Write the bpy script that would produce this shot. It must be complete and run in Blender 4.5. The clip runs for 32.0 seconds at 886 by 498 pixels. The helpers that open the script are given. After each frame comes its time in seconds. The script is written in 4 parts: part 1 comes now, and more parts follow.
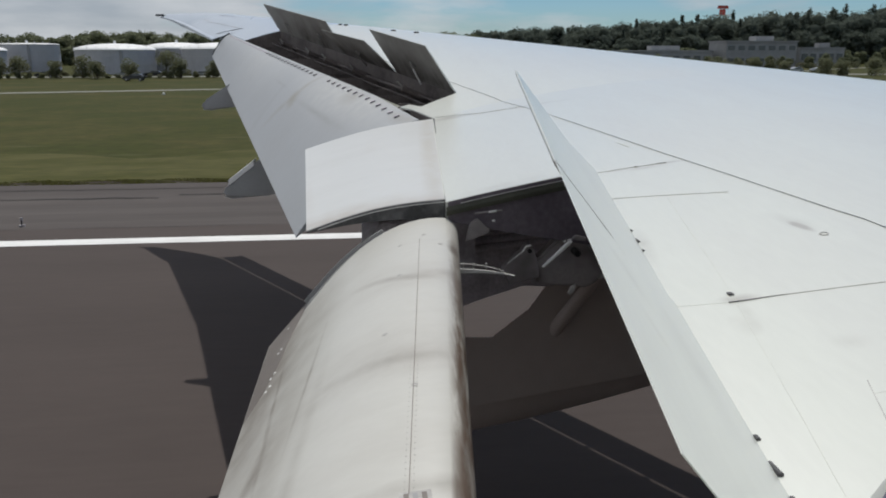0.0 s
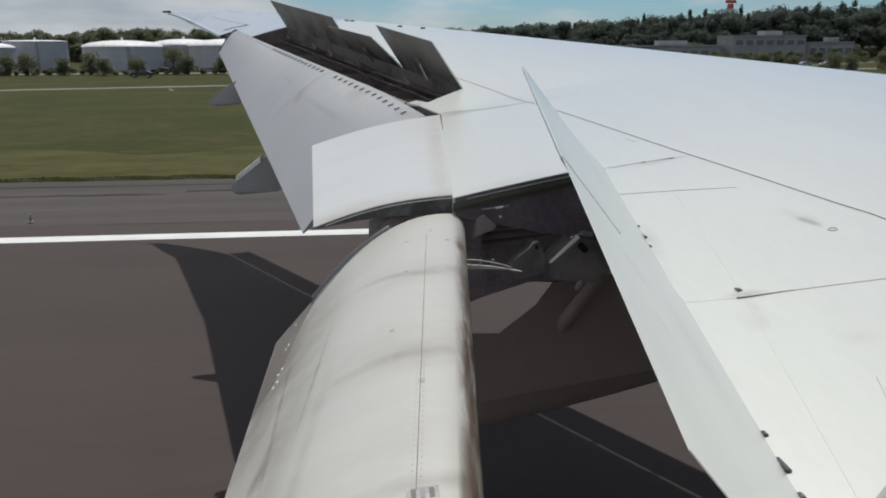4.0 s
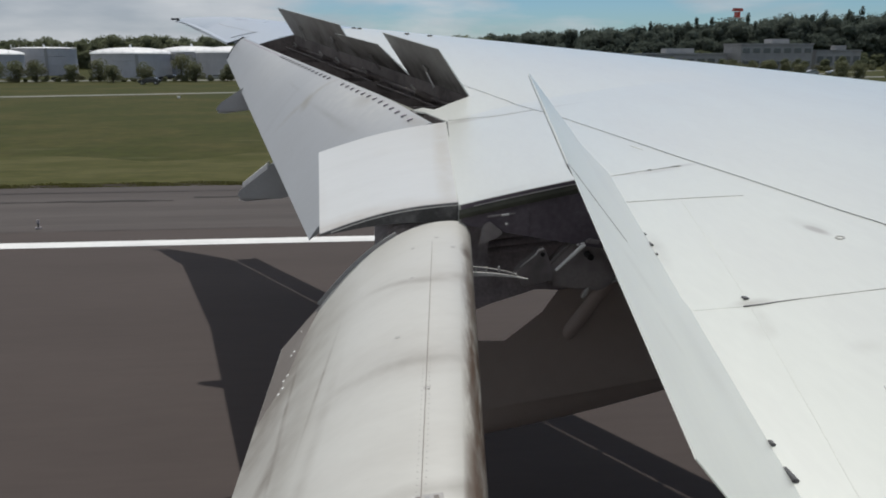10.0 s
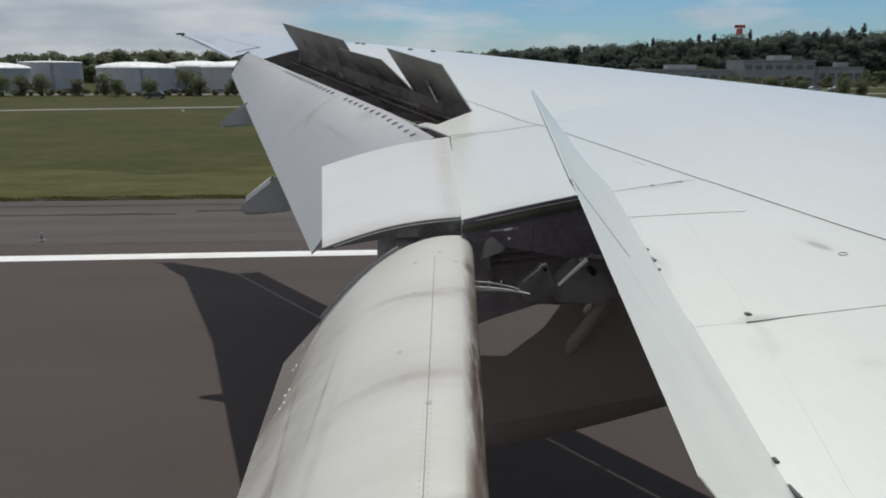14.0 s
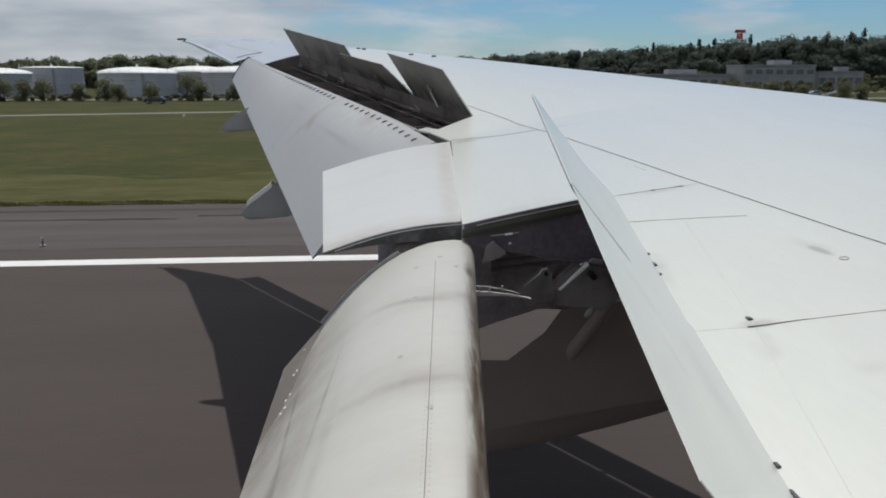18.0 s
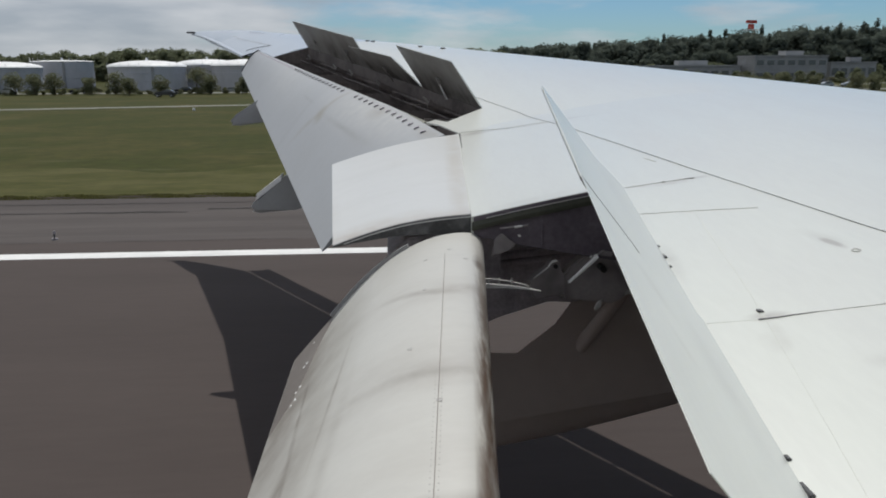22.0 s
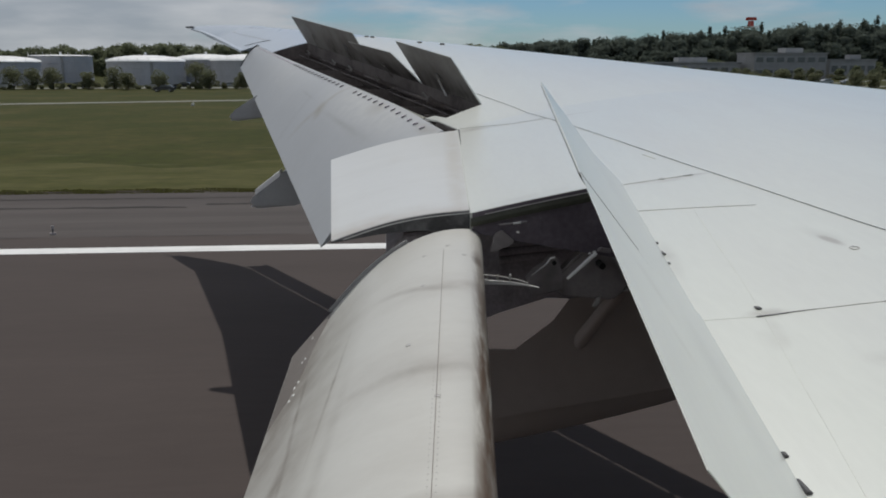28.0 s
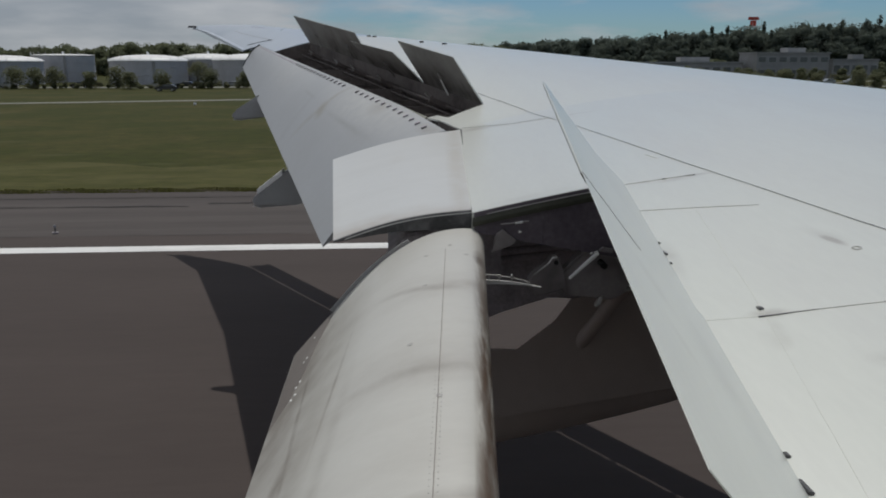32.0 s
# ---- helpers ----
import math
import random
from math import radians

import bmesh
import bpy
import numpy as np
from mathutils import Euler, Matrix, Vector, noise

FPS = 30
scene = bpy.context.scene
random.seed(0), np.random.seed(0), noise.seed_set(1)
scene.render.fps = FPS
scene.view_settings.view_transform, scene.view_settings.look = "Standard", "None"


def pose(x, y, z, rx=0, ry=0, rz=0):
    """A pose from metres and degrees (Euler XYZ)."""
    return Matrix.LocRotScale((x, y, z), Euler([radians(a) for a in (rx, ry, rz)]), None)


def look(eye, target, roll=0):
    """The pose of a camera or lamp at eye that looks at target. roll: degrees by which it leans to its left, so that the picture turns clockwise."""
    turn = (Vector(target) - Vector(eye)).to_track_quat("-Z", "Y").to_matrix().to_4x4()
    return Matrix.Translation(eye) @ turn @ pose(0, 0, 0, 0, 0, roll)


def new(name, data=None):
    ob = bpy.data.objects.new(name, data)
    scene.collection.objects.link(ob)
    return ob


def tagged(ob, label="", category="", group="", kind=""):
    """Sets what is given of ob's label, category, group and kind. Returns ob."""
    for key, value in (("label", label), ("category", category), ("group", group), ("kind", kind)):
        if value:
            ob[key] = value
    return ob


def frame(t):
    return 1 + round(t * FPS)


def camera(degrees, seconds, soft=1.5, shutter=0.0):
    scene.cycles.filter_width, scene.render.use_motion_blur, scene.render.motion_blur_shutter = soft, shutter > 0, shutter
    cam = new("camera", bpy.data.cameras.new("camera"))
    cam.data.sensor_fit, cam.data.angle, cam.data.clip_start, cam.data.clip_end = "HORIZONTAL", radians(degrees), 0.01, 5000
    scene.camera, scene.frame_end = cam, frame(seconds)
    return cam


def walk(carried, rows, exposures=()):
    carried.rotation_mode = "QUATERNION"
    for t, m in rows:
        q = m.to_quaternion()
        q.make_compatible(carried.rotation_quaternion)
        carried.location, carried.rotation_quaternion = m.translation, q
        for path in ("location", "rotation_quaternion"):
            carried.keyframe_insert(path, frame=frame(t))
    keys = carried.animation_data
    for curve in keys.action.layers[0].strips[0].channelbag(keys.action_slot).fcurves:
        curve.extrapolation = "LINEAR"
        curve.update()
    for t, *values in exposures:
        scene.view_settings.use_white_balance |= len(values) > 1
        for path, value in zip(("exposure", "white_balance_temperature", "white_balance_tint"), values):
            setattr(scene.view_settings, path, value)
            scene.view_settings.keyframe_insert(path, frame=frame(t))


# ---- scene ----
# The aircraft stands with its left wing beside the camera: X forward along the fuselage, Y outboard, Z up.
EYE = (0.0, 0.0, 6.0)
# seconds, yaw, pitch, roll in degrees
PATH = [
    (0.0, -5.86, -14.54, 0.02),
    (0.5, -5.49, -14.62, 0.07),
    (1.0, -5.45, -14.60, 0.13),
    (1.5, -5.70, -14.42, 0.16),
    (2.0, -5.60, -14.72, 0.23),
    (2.5, -5.49, -14.83, 0.19),
    (3.0, -5.37, -15.14, 0.20),
    (3.5, -5.37, -15.04, 0.19),
    (5.5, -5.43, -14.38, 0.27),
    (6.0, -5.20, -14.45, 0.33),
    (6.5, -5.32, -14.16, 0.19),
    (7.0, -5.50, -14.23, 0.21),
    (7.5, -5.47, -14.28, 0.22),
    (8.0, -5.25, -14.26, 0.24),
    (8.5, -5.22, -14.28, 0.19),
    (9.0, -5.05, -14.18, 0.18),
    (9.5, -5.09, -14.06, 0.11),
    (10.0, -4.90, -14.31, 0.11),
    (10.5, -4.92, -14.05, 0.17),
    (11.0, -4.84, -14.00, 0.15),
    (11.5, -4.78, -13.86, 0.19),
    (12.0, -4.82, -13.69, 0.06),
    (12.5, -4.70, -13.34, 0.18),
    (13.0, -4.70, -13.30, 0.00),
    (13.5, -4.71, -13.16, -0.08),
    (14.0, -4.66, -13.23, -0.08),
    (14.5, -4.65, -13.14, 0.04),
    (16.5, -4.45, -12.88, 0.02),
    (17.0, -4.41, -12.91, 0.10),
    (17.5, -4.49, -12.98, -0.01),
    (18.0, -4.61, -12.88, -0.03),
    (18.5, -4.64, -12.95, -0.03),
    (19.0, -4.58, -13.06, -0.06),
    (19.5, -4.45, -13.02, 0.03),
    (20.0, -4.36, -13.12, 0.04),
    (20.5, -4.17, -13.24, 0.14),
    (21.0, -4.15, -13.29, 0.11),
    (21.5, -4.05, -13.27, 0.23),
    (22.0, -3.95, -13.43, 0.21),
    (22.5, -4.01, -13.41, 0.21),
    (23.0, -4.02, -13.43, 0.18),
    (23.5, -3.95, -13.59, 0.17),
    (24.0, -3.86, -13.60, 0.15),
    (24.5, -3.97, -13.58, 0.16),
    (25.0, -3.94, -13.58, 0.04),
    (25.5, -4.07, -13.66, 0.01),
    (27.5, -3.86, -13.73, 0.06),
    (28.0, -4.00, -13.72, -0.01),
    (28.5, -3.95, -13.72, 0.03),
    (29.0, -3.96, -13.80, -0.03),
    (29.5, -4.01, -13.69, -0.07),
    (30.0, -3.92, -13.72, -0.09),
    (30.5, -3.98, -13.63, -0.08),
    (31.0, -3.89, -13.61, -0.02),
    (31.5, -3.87, -13.81, -0.04),
    (32.0, -3.85, -13.75, -0.04),
]
cam = camera(60.0, 32.0, soft=1.9)
walk(cam, [(t, pose(*EYE, 90 + p, r, y)) for t, y, p, r in PATH],
     exposures=[(0.0, 0.0), (18.0, 0.0), (20.0, -0.07), (22.0, 0.0), (26.0, 0.0), (27.6, -0.2), (29.5, -0.38), (32.0, -0.43)])

# ---- sky and sun ----
SUN_TILT, SUN_TURN = 65.0, 6.5  # elevation; bearing from outboard (+Y) towards the nose (+X)
world = bpy.data.worlds.new("world")
scene.world = world
world.use_nodes = True
wn, wl = world.node_tree.nodes, world.node_tree.links
wn.clear()
sky = wn.new("ShaderNodeTexSky")
sky.sky_type = "NISHITA"
sky.sun_disc = False
sky.sun_elevation = radians(SUN_TILT)
sky.sun_rotation = radians(SUN_TURN)
sky.air_density, sky.dust_density, sky.ozone_density = 1.0, 0.3, 3.0
coord = wn.new("ShaderNodeTexCoord")
stretch = wn.new("ShaderNodeMapping")
stretch.inputs["Scale"].default_value = (1.0, 1.0, 4.5)
stretch.inputs["Location"].default_value = (0.35, 0.1, 0.0)
wl.new(coord.outputs["Generated"], stretch.inputs["Vector"])
puff = wn.new("ShaderNodeTexNoise")
puff.inputs["Scale"].default_value, puff.inputs["Detail"].default_value, puff.inputs["Roughness"].default_value = 3.2, 8.0, 0.58
wl.new(stretch.outputs["Vector"], puff.inputs["Vector"])
apart = wn.new("ShaderNodeSeparateXYZ")
wl.new(coord.outputs["Generated"], apart.inputs["Vector"])
bank = wn.new("ShaderNodeMapRange")  # a cloud bank thickens towards the tail
bank.inputs["From Min"].default_value, bank.inputs["From Max"].default_value = 0.1, -0.3
bank.inputs["To Min"].default_value, bank.inputs["To Max"].default_value = -0.05, 0.3
wl.new(apart.outputs["X"], bank.inputs["Value"])
high = wn.new("ShaderNodeMapRange")  # unseen cumulus added overhead to brighten the shade
high.inputs["From Min"].default_value, high.inputs["From Max"].default_value = 0.2, 0.6
high.inputs["To Max"].default_value = 0.22
wl.new(apart.outputs["Z"], high.inputs["Value"])
over = wn.new("ShaderNodeMath")
wl.new(bank.outputs["Result"], over.inputs[0])
wl.new(high.outputs["Result"], over.inputs[1])
total = wn.new("ShaderNodeMath")
wl.new(puff.outputs["Fac"], total.inputs[0])
wl.new(over.outputs[0], total.inputs[1])
cover = wn.new("ShaderNodeMapRange")
cover.inputs["From Min"].default_value, cover.inputs["From Max"].default_value = 0.48, 0.68
cover.inputs["To Max"].default_value = 0.9
wl.new(total.outputs[0], cover.inputs["Value"])
cloud = wn.new("ShaderNodeMix")
cloud.data_type = "RGBA"
wl.new(cover.outputs["Result"], cloud.inputs["Factor"])
billow = wn.new("ShaderNodeTexNoise")
billow.inputs["Scale"].default_value, billow.inputs["Detail"].default_value = 5.5, 7.0
wl.new(stretch.outputs["Vector"], billow.inputs["Vector"])
shade = wn.new("ShaderNodeMapRange")
shade.inputs["From Min"].default_value, shade.inputs["From Max"].default_value = 0.36, 0.64
wl.new(billow.outputs["Fac"], shade.inputs["Value"])
lit = wn.new("ShaderNodeMix")
lit.data_type = "RGBA"
lit.inputs["A"].default_value, lit.inputs["B"].default_value = (5.3, 5.8, 6.5, 1), (8.6, 8.8, 9.2, 1)
wl.new(shade.outputs["Result"], lit.inputs["Factor"])
wl.new(lit.outputs["Result"], cloud.inputs["B"])
tint = wn.new("ShaderNodeMix")
tint.data_type, tint.blend_type = "RGBA", "MULTIPLY"
tint.inputs["Factor"].default_value = 1.0
tint.inputs["B"].default_value = (0.62, 0.86, 1.08, 1)
wl.new(sky.outputs["Color"], tint.inputs["A"])
wl.new(tint.outputs["Result"], cloud.inputs["A"])
back = wn.new("ShaderNodeBackground")
back.inputs["Strength"].default_value = 0.069
wl.new(cloud.outputs["Result"], back.inputs["Color"])
wo = wn.new("ShaderNodeOutputWorld")
wl.new(back.outputs["Background"], wo.inputs["Surface"])

sun = new("sun", bpy.data.lights.new("sun", "SUN"))
sun.data.energy, sun.data.angle, sun.data.color = 2.83, radians(0.53), (1.0, 0.97, 0.92)
sx = math.cos(radians(SUN_TILT)) * math.sin(radians(SUN_TURN))
sy = math.cos(radians(SUN_TILT)) * math.cos(radians(SUN_TURN))
sun.matrix_world = look((sx * 90, sy * 90, math.sin(radians(SUN_TILT)) * 90), (0, 0, 0))


# ---- materials ----
def surface(name, colour, rough=0.5, metal=0.0, vary=0.12, scale=3.0, fine=40.0, bump=0.05, stretch=(1, 1, 1),
            second=None, low=0.45, high=0.7, spec=0.5, by_piece=0.0, coat=0.0):
    """A procedural surface: two scales of variation, an optional second colour in patches, and fine relief."""
    m = bpy.data.materials.new(name)
    m.use_nodes = True
    n, l = m.node_tree.nodes, m.node_tree.links
    b = n["Principled BSDF"]
    b.inputs["Metallic"].default_value = metal
    b.inputs["Specular IOR Level"].default_value = spec
    b.inputs["Coat Weight"].default_value = coat
    b.inputs["Coat Roughness"].default_value = 0.3
    tc = n.new("ShaderNodeTexCoord")
    mp = n.new("ShaderNodeMapping")
    mp.inputs["Scale"].default_value = stretch
    l.new(tc.outputs["Object"], mp.inputs["Vector"])
    big, small = n.new("ShaderNodeTexNoise"), n.new("ShaderNodeTexNoise")
    for tex, s, d in ((big, scale, 6.0), (small, fine, 4.0)):
        tex.inputs["Scale"].default_value, tex.inputs["Detail"].default_value = s, d
        tex.inputs["Roughness"].default_value = 0.6
        l.new(mp.outputs["Vector"], tex.inputs["Vector"])
    mixed = n.new("ShaderNodeMix")
    mixed.data_type = "RGBA"
    mixed.inputs["A"].default_value = (*colour, 1)
    mixed.inputs["B"].default_value = (*(second or tuple(c * (1 - 2 * vary) for c in colour)), 1)
    ramp = n.new("ShaderNodeMapRange")
    ramp.inputs["From Min"].default_value, ramp.inputs["From Max"].default_value = low, high
    l.new(big.outputs["Fac"], ramp.inputs["Value"])
    l.new(ramp.outputs["Result"], mixed.inputs["Factor"])
    grain = n.new("ShaderNodeMapRange")
    grain.inputs["From Min"].default_value, grain.inputs["From Max"].default_value = 0.3, 0.7
    grain.inputs["To Min"].default_value, grain.inputs["To Max"].default_value = 1 - vary, 1 + vary
    l.new(small.outputs["Fac"], grain.inputs["Value"])
    value = n.new("ShaderNodeHueSaturation")
    l.new(mixed.outputs["Result"], value.inputs["Color"])
    if by_piece:
        info = n.new("ShaderNodeObjectInfo")
        piece = n.new("ShaderNodeMapRange")
        piece.inputs["To Min"].default_value, piece.inputs["To Max"].default_value = 1 - by_piece, 1 + by_piece
        l.new(info.outputs["Random"], piece.inputs["Value"])
        times = n.new("ShaderNodeMath")
        times.operation = "MULTIPLY"
        l.new(grain.outputs["Result"], times.inputs[0])
        l.new(piece.outputs["Result"], times.inputs[1])
        l.new(times.outputs[0], value.inputs["Value"])
    else:
        l.new(grain.outputs["Result"], value.inputs["Value"])
    l.new(value.outputs["Color"], b.inputs["Base Color"])
    rr = n.new("ShaderNodeMapRange")
    rr.inputs["To Min"].default_value, rr.inputs["To Max"].default_value = max(0.02, rough - 0.08), min(1, rough + 0.08)
    l.new(big.outputs["Fac"], rr.inputs["Value"])
    l.new(rr.outputs["Result"], b.inputs["Roughness"])
    if bump:
        bp = n.new("ShaderNodeBump")
        bp.inputs["Strength"].default_value, bp.inputs["Distance"].default_value = bump, 0.02
        l.new(small.outputs["Fac"], bp.inputs["Height"])
        l.new(bp.outputs["Normal"], b.inputs["Normal"])
    return m


def tint_patches(m, colour, blots):
    """Adds soft patches of another colour to a surface: each (x, y, half length, half width, turn in degrees,
    strength).
    """
    n, l = m.node_tree.nodes, m.node_tree.links
    b = n["Principled BSDF"]
    now = b.inputs["Base Color"].links[0].from_socket
    tc = n.new("ShaderNodeTexCoord")
    ragged = n.new("ShaderNodeTexNoise")
    ragged.inputs["Scale"].default_value, ragged.inputs["Detail"].default_value = 7.0, 6.0
    l.new(tc.outputs["Object"], ragged.inputs["Vector"])
    wild = n.new("ShaderNodeMapRange")
    wild.inputs["From Min"].default_value, wild.inputs["From Max"].default_value = 0.25, 0.7
    wild.inputs["To Min"].default_value = 0.25
    l.new(ragged.outputs["Fac"], wild.inputs["Value"])
    for x, y, long, wide, turn, strength in blots:
        mp = n.new("ShaderNodeMapping")
        mp.vector_type = "TEXTURE"
        mp.inputs["Location"].default_value = (x, y, 0)
        mp.inputs["Rotation"].default_value = (0, 0, radians(turn))
        mp.inputs["Scale"].default_value = (long, wide, 1000)
        l.new(tc.outputs["Object"], mp.inputs["Vector"])
        g = n.new("ShaderNodeTexGradient")
        g.gradient_type = "SPHERICAL"
        l.new(mp.outputs["Vector"], g.inputs["Vector"])
        f = n.new("ShaderNodeMath")
        f.operation = "MULTIPLY"
        l.new(g.outputs["Fac"], f.inputs[0])
        l.new(wild.outputs["Result"], f.inputs[1])
        k = n.new("ShaderNodeMath")
        k.operation, k.use_clamp = "MULTIPLY", True
        k.inputs[1].default_value = strength
        l.new(f.outputs[0], k.inputs[0])
        mix = n.new("ShaderNodeMix")
        mix.data_type = "RGBA"
        mix.inputs["B"].default_value = (*colour, 1)
        l.new(k.outputs[0], mix.inputs["Factor"])
        l.new(now, mix.inputs["A"])
        now = mix.outputs["Result"]
    l.new(now, b.inputs["Base Color"])


WING = surface("wing_grey_paint", (0.604, 0.622, 0.580), 0.32, vary=0.02, scale=0.9, fine=14, bump=0.01, stretch=(2.2, 0.5, 1),
               second=(0.562, 0.572, 0.543), low=0.4, high=0.75, coat=0.5)
TIP = surface("outer_wing_sky_tinted_paint", (0.44, 0.50, 0.575), 0.3, vary=0.02, scale=0.5, fine=10, bump=0.01, stretch=(2.2, 0.5, 1),
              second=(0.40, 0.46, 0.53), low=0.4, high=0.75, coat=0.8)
FLAP = surface("flap_white_paint", (0.522, 0.518, 0.487), 0.36, vary=0.02, scale=1.3, fine=18, bump=0.012, stretch=(0.7, 1.6, 1),
               second=(0.455, 0.445, 0.415), low=0.45, high=0.8)
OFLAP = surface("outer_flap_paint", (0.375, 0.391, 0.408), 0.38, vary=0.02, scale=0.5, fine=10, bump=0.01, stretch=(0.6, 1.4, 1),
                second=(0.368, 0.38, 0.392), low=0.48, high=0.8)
FRON = surface("flaperon_white_paint", (0.562, 0.573, 0.568), 0.34, vary=0.015, scale=1.3, fine=18, bump=0.01, stretch=(0.7, 1.6, 1),
               second=(0.535, 0.545, 0.54), low=0.45, high=0.8)
tint_patches(FLAP, (0.26, 0.225, 0.195), [(0.24, 2.96, 0.3, 0.15, 3, 0.4), (0.38, 3.86, 0.2, 0.09, 6, 0.6)])
tint_patches(FLAP, (0.22, 0.198, 0.175), [
    (0.15, 3.9, 0.32, 0.05, -28, 0.7), (0.3, 3.86, 0.3, 0.2, 6, 0.25), (0.06, 2.97, 0.42, 0.06, -8, 0.5), (0.05, 3.0, 0.5, 0.25, 3, 0.35),
    (-0.42, 2.6, 0.12, 0.9, -6, 0.5), (-0.42, 3.9, 0.3, 1.3, -5, 0.7), (-0.52, 4.3, 0.16, 0.75, -5, 1.4), (-0.58, 3.6, 0.13, 0.9, -5, 1.2),
    (-0.30, 2.4, 0.04, 1.2, -6, 0.4), (-0.462, 3.55, 0.014, 0.65, 0, 1.3), (-0.47, 2.8, 0.05, 0.3, -10, 1.0), (-0.28, 3.3, 0.012, 0.7, -6, 0.9),
    (0.2, 2.1, 0.4, 0.06, 3, 0.6), (-0.452, 2.9, 0.014, 0.6, 0, 0.9)])
tint_patches(FLAP, (0.20, 0.182, 0.165), [
    (0.50, 4.32, 0.04, 0.14, -5, 2.4), (0.45, 3.6, 0.05, 0.9, -5.6, 0.8), (0.43, 3.42, 0.018, 0.3, -8, 1.2), (0.41, 3.16, 0.014, 0.12, -3, 1.6),
    (0.375, 2.9, 0.016, 0.24, -9, 2.0), (0.34, 2.58, 0.02, 0.2, -4, 2.2), (0.32, 2.4, 0.012, 0.3, -8, 2.0), (0.35, 2.75, 0.022, 0.4, -5.6, 1.6),
    (0.30, 2.2, 0.03, 0.5, -7, 1.6), (0.25, 2.0, 0.02, 0.5, -5.6, 1.2)])


def nose_grime(m, colour):
    """Streaks of exhaust dirt dragged along the flap's rounded nose."""
    n, l = m.node_tree.nodes, m.node_tree.links
    b = n["Principled BSDF"]
    now = b.inputs["Base Color"].links[0].from_socket
    tc, sep = n.new("ShaderNodeTexCoord"), n.new("ShaderNodeSeparateXYZ")
    l.new(tc.outputs["Object"], sep.inputs["Vector"])
    skew = n.new("ShaderNodeMath")
    skew.operation = "MULTIPLY_ADD"
    skew.inputs[1].default_value = -0.099
    l.new(sep.outputs["Y"], skew.inputs[0])
    l.new(sep.outputs["X"], skew.inputs[2])
    band = n.new("ShaderNodeMapRange")
    band.inputs["From Min"].default_value, band.inputs["From Max"].default_value = 0.03, 0.08
    l.new(skew.outputs[0], band.inputs["Value"])
    along = n.new("ShaderNodeMapRange")
    along.inputs["From Min"].default_value, along.inputs["From Max"].default_value = 4.7, 3.1
    along.inputs["To Min"].default_value = 0.12
    l.new(sep.outputs["Y"], along.inputs["Value"])
    mp = n.new("ShaderNodeMapping")
    mp.inputs["Scale"].default_value = (26, 2.2, 18)
    mp.inputs["Rotation"].default_value = (0, 0, 0.099)
    l.new(tc.outputs["Object"], mp.inputs["Vector"])
    tex = n.new("ShaderNodeTexNoise")
    tex.inputs["Scale"].default_value, tex.inputs["Detail"].default_value, tex.inputs["Roughness"].default_value = 1.0, 7.0, 0.65
    l.new(mp.outputs["Vector"], tex.inputs["Vector"])
    drag = n.new("ShaderNodeMapRange")
    drag.inputs["From Min"].default_value, drag.inputs["From Max"].default_value = 0.36, 0.56
    l.new(tex.outputs["Fac"], drag.inputs["Value"])
    fac = None
    for a in (band, along, drag):
        if fac is None:
            fac = a.outputs["Result"]
            continue
        k = n.new("ShaderNodeMath")
        k.operation = "MULTIPLY"
        l.new(fac, k.inputs[0])
        l.new(a.outputs["Result"], k.inputs[1])
        fac = k.outputs[0]
    mix = n.new("ShaderNodeMix")
    mix.data_type = "RGBA"
    mix.inputs["B"].default_value = (*colour, 1)
    l.new(fac, mix.inputs["Factor"])
    l.new(now, mix.inputs["A"])
    l.new(mix.outputs["Result"], b.inputs["Base Color"])


nose_grime(FLAP, (0.12, 0.085, 0.065))
tint_patches(FRON, (0.495, 0.485, 0.455), [(0.545, 6.4, 0.10, 2.8, -3.5, 1.8), (0.05, 7.0, 0.12, 0.25, 0, 0.4)])
tint_patches(FRON, (0.36, 0.31, 0.265), [(0.05, 4.93, 0.75, 0.34, -3, 0.55), (-0.28, 4.95, 0.4, 0.3, -3, 0.6), (-0.5, 5.6, 0.14, 1.2, 4, 0.35), (0.3, 4.95, 0.4, 0.16, -3, 0.3)])
tint_patches(OFLAP, (0.49, 0.495, 0.485), [(-0.28, 10.2, 2.6, 0.42, -73, 1.1), (-1.9, 15.0, 2.6, 0.5, -75, 0.6)])
tint_patches(OFLAP, (0.30, 0.283, 0.255), [(-0.80, 11.55, 0.42, 0.10, 0, 1.0), (-1.01, 11.47, 0.13, 0.26, 0, 1.5), (-1.2, 11.62, 0.45, 0.10, -30, 0.8),
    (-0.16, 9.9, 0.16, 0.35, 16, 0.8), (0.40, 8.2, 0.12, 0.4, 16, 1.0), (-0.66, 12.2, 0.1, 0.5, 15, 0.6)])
tint_patches(OFLAP, (0.27, 0.27, 0.27), [(-0.61, 10.2, 1.5, 0.045, -73, 0.75), (-0.40, 9.5, 0.9, 0.09, -73, 0.4), (-1.5, 12.3, 0.8, 0.16, 10, 0.3),
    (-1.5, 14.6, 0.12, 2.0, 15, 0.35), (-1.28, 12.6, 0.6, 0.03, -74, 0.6)])
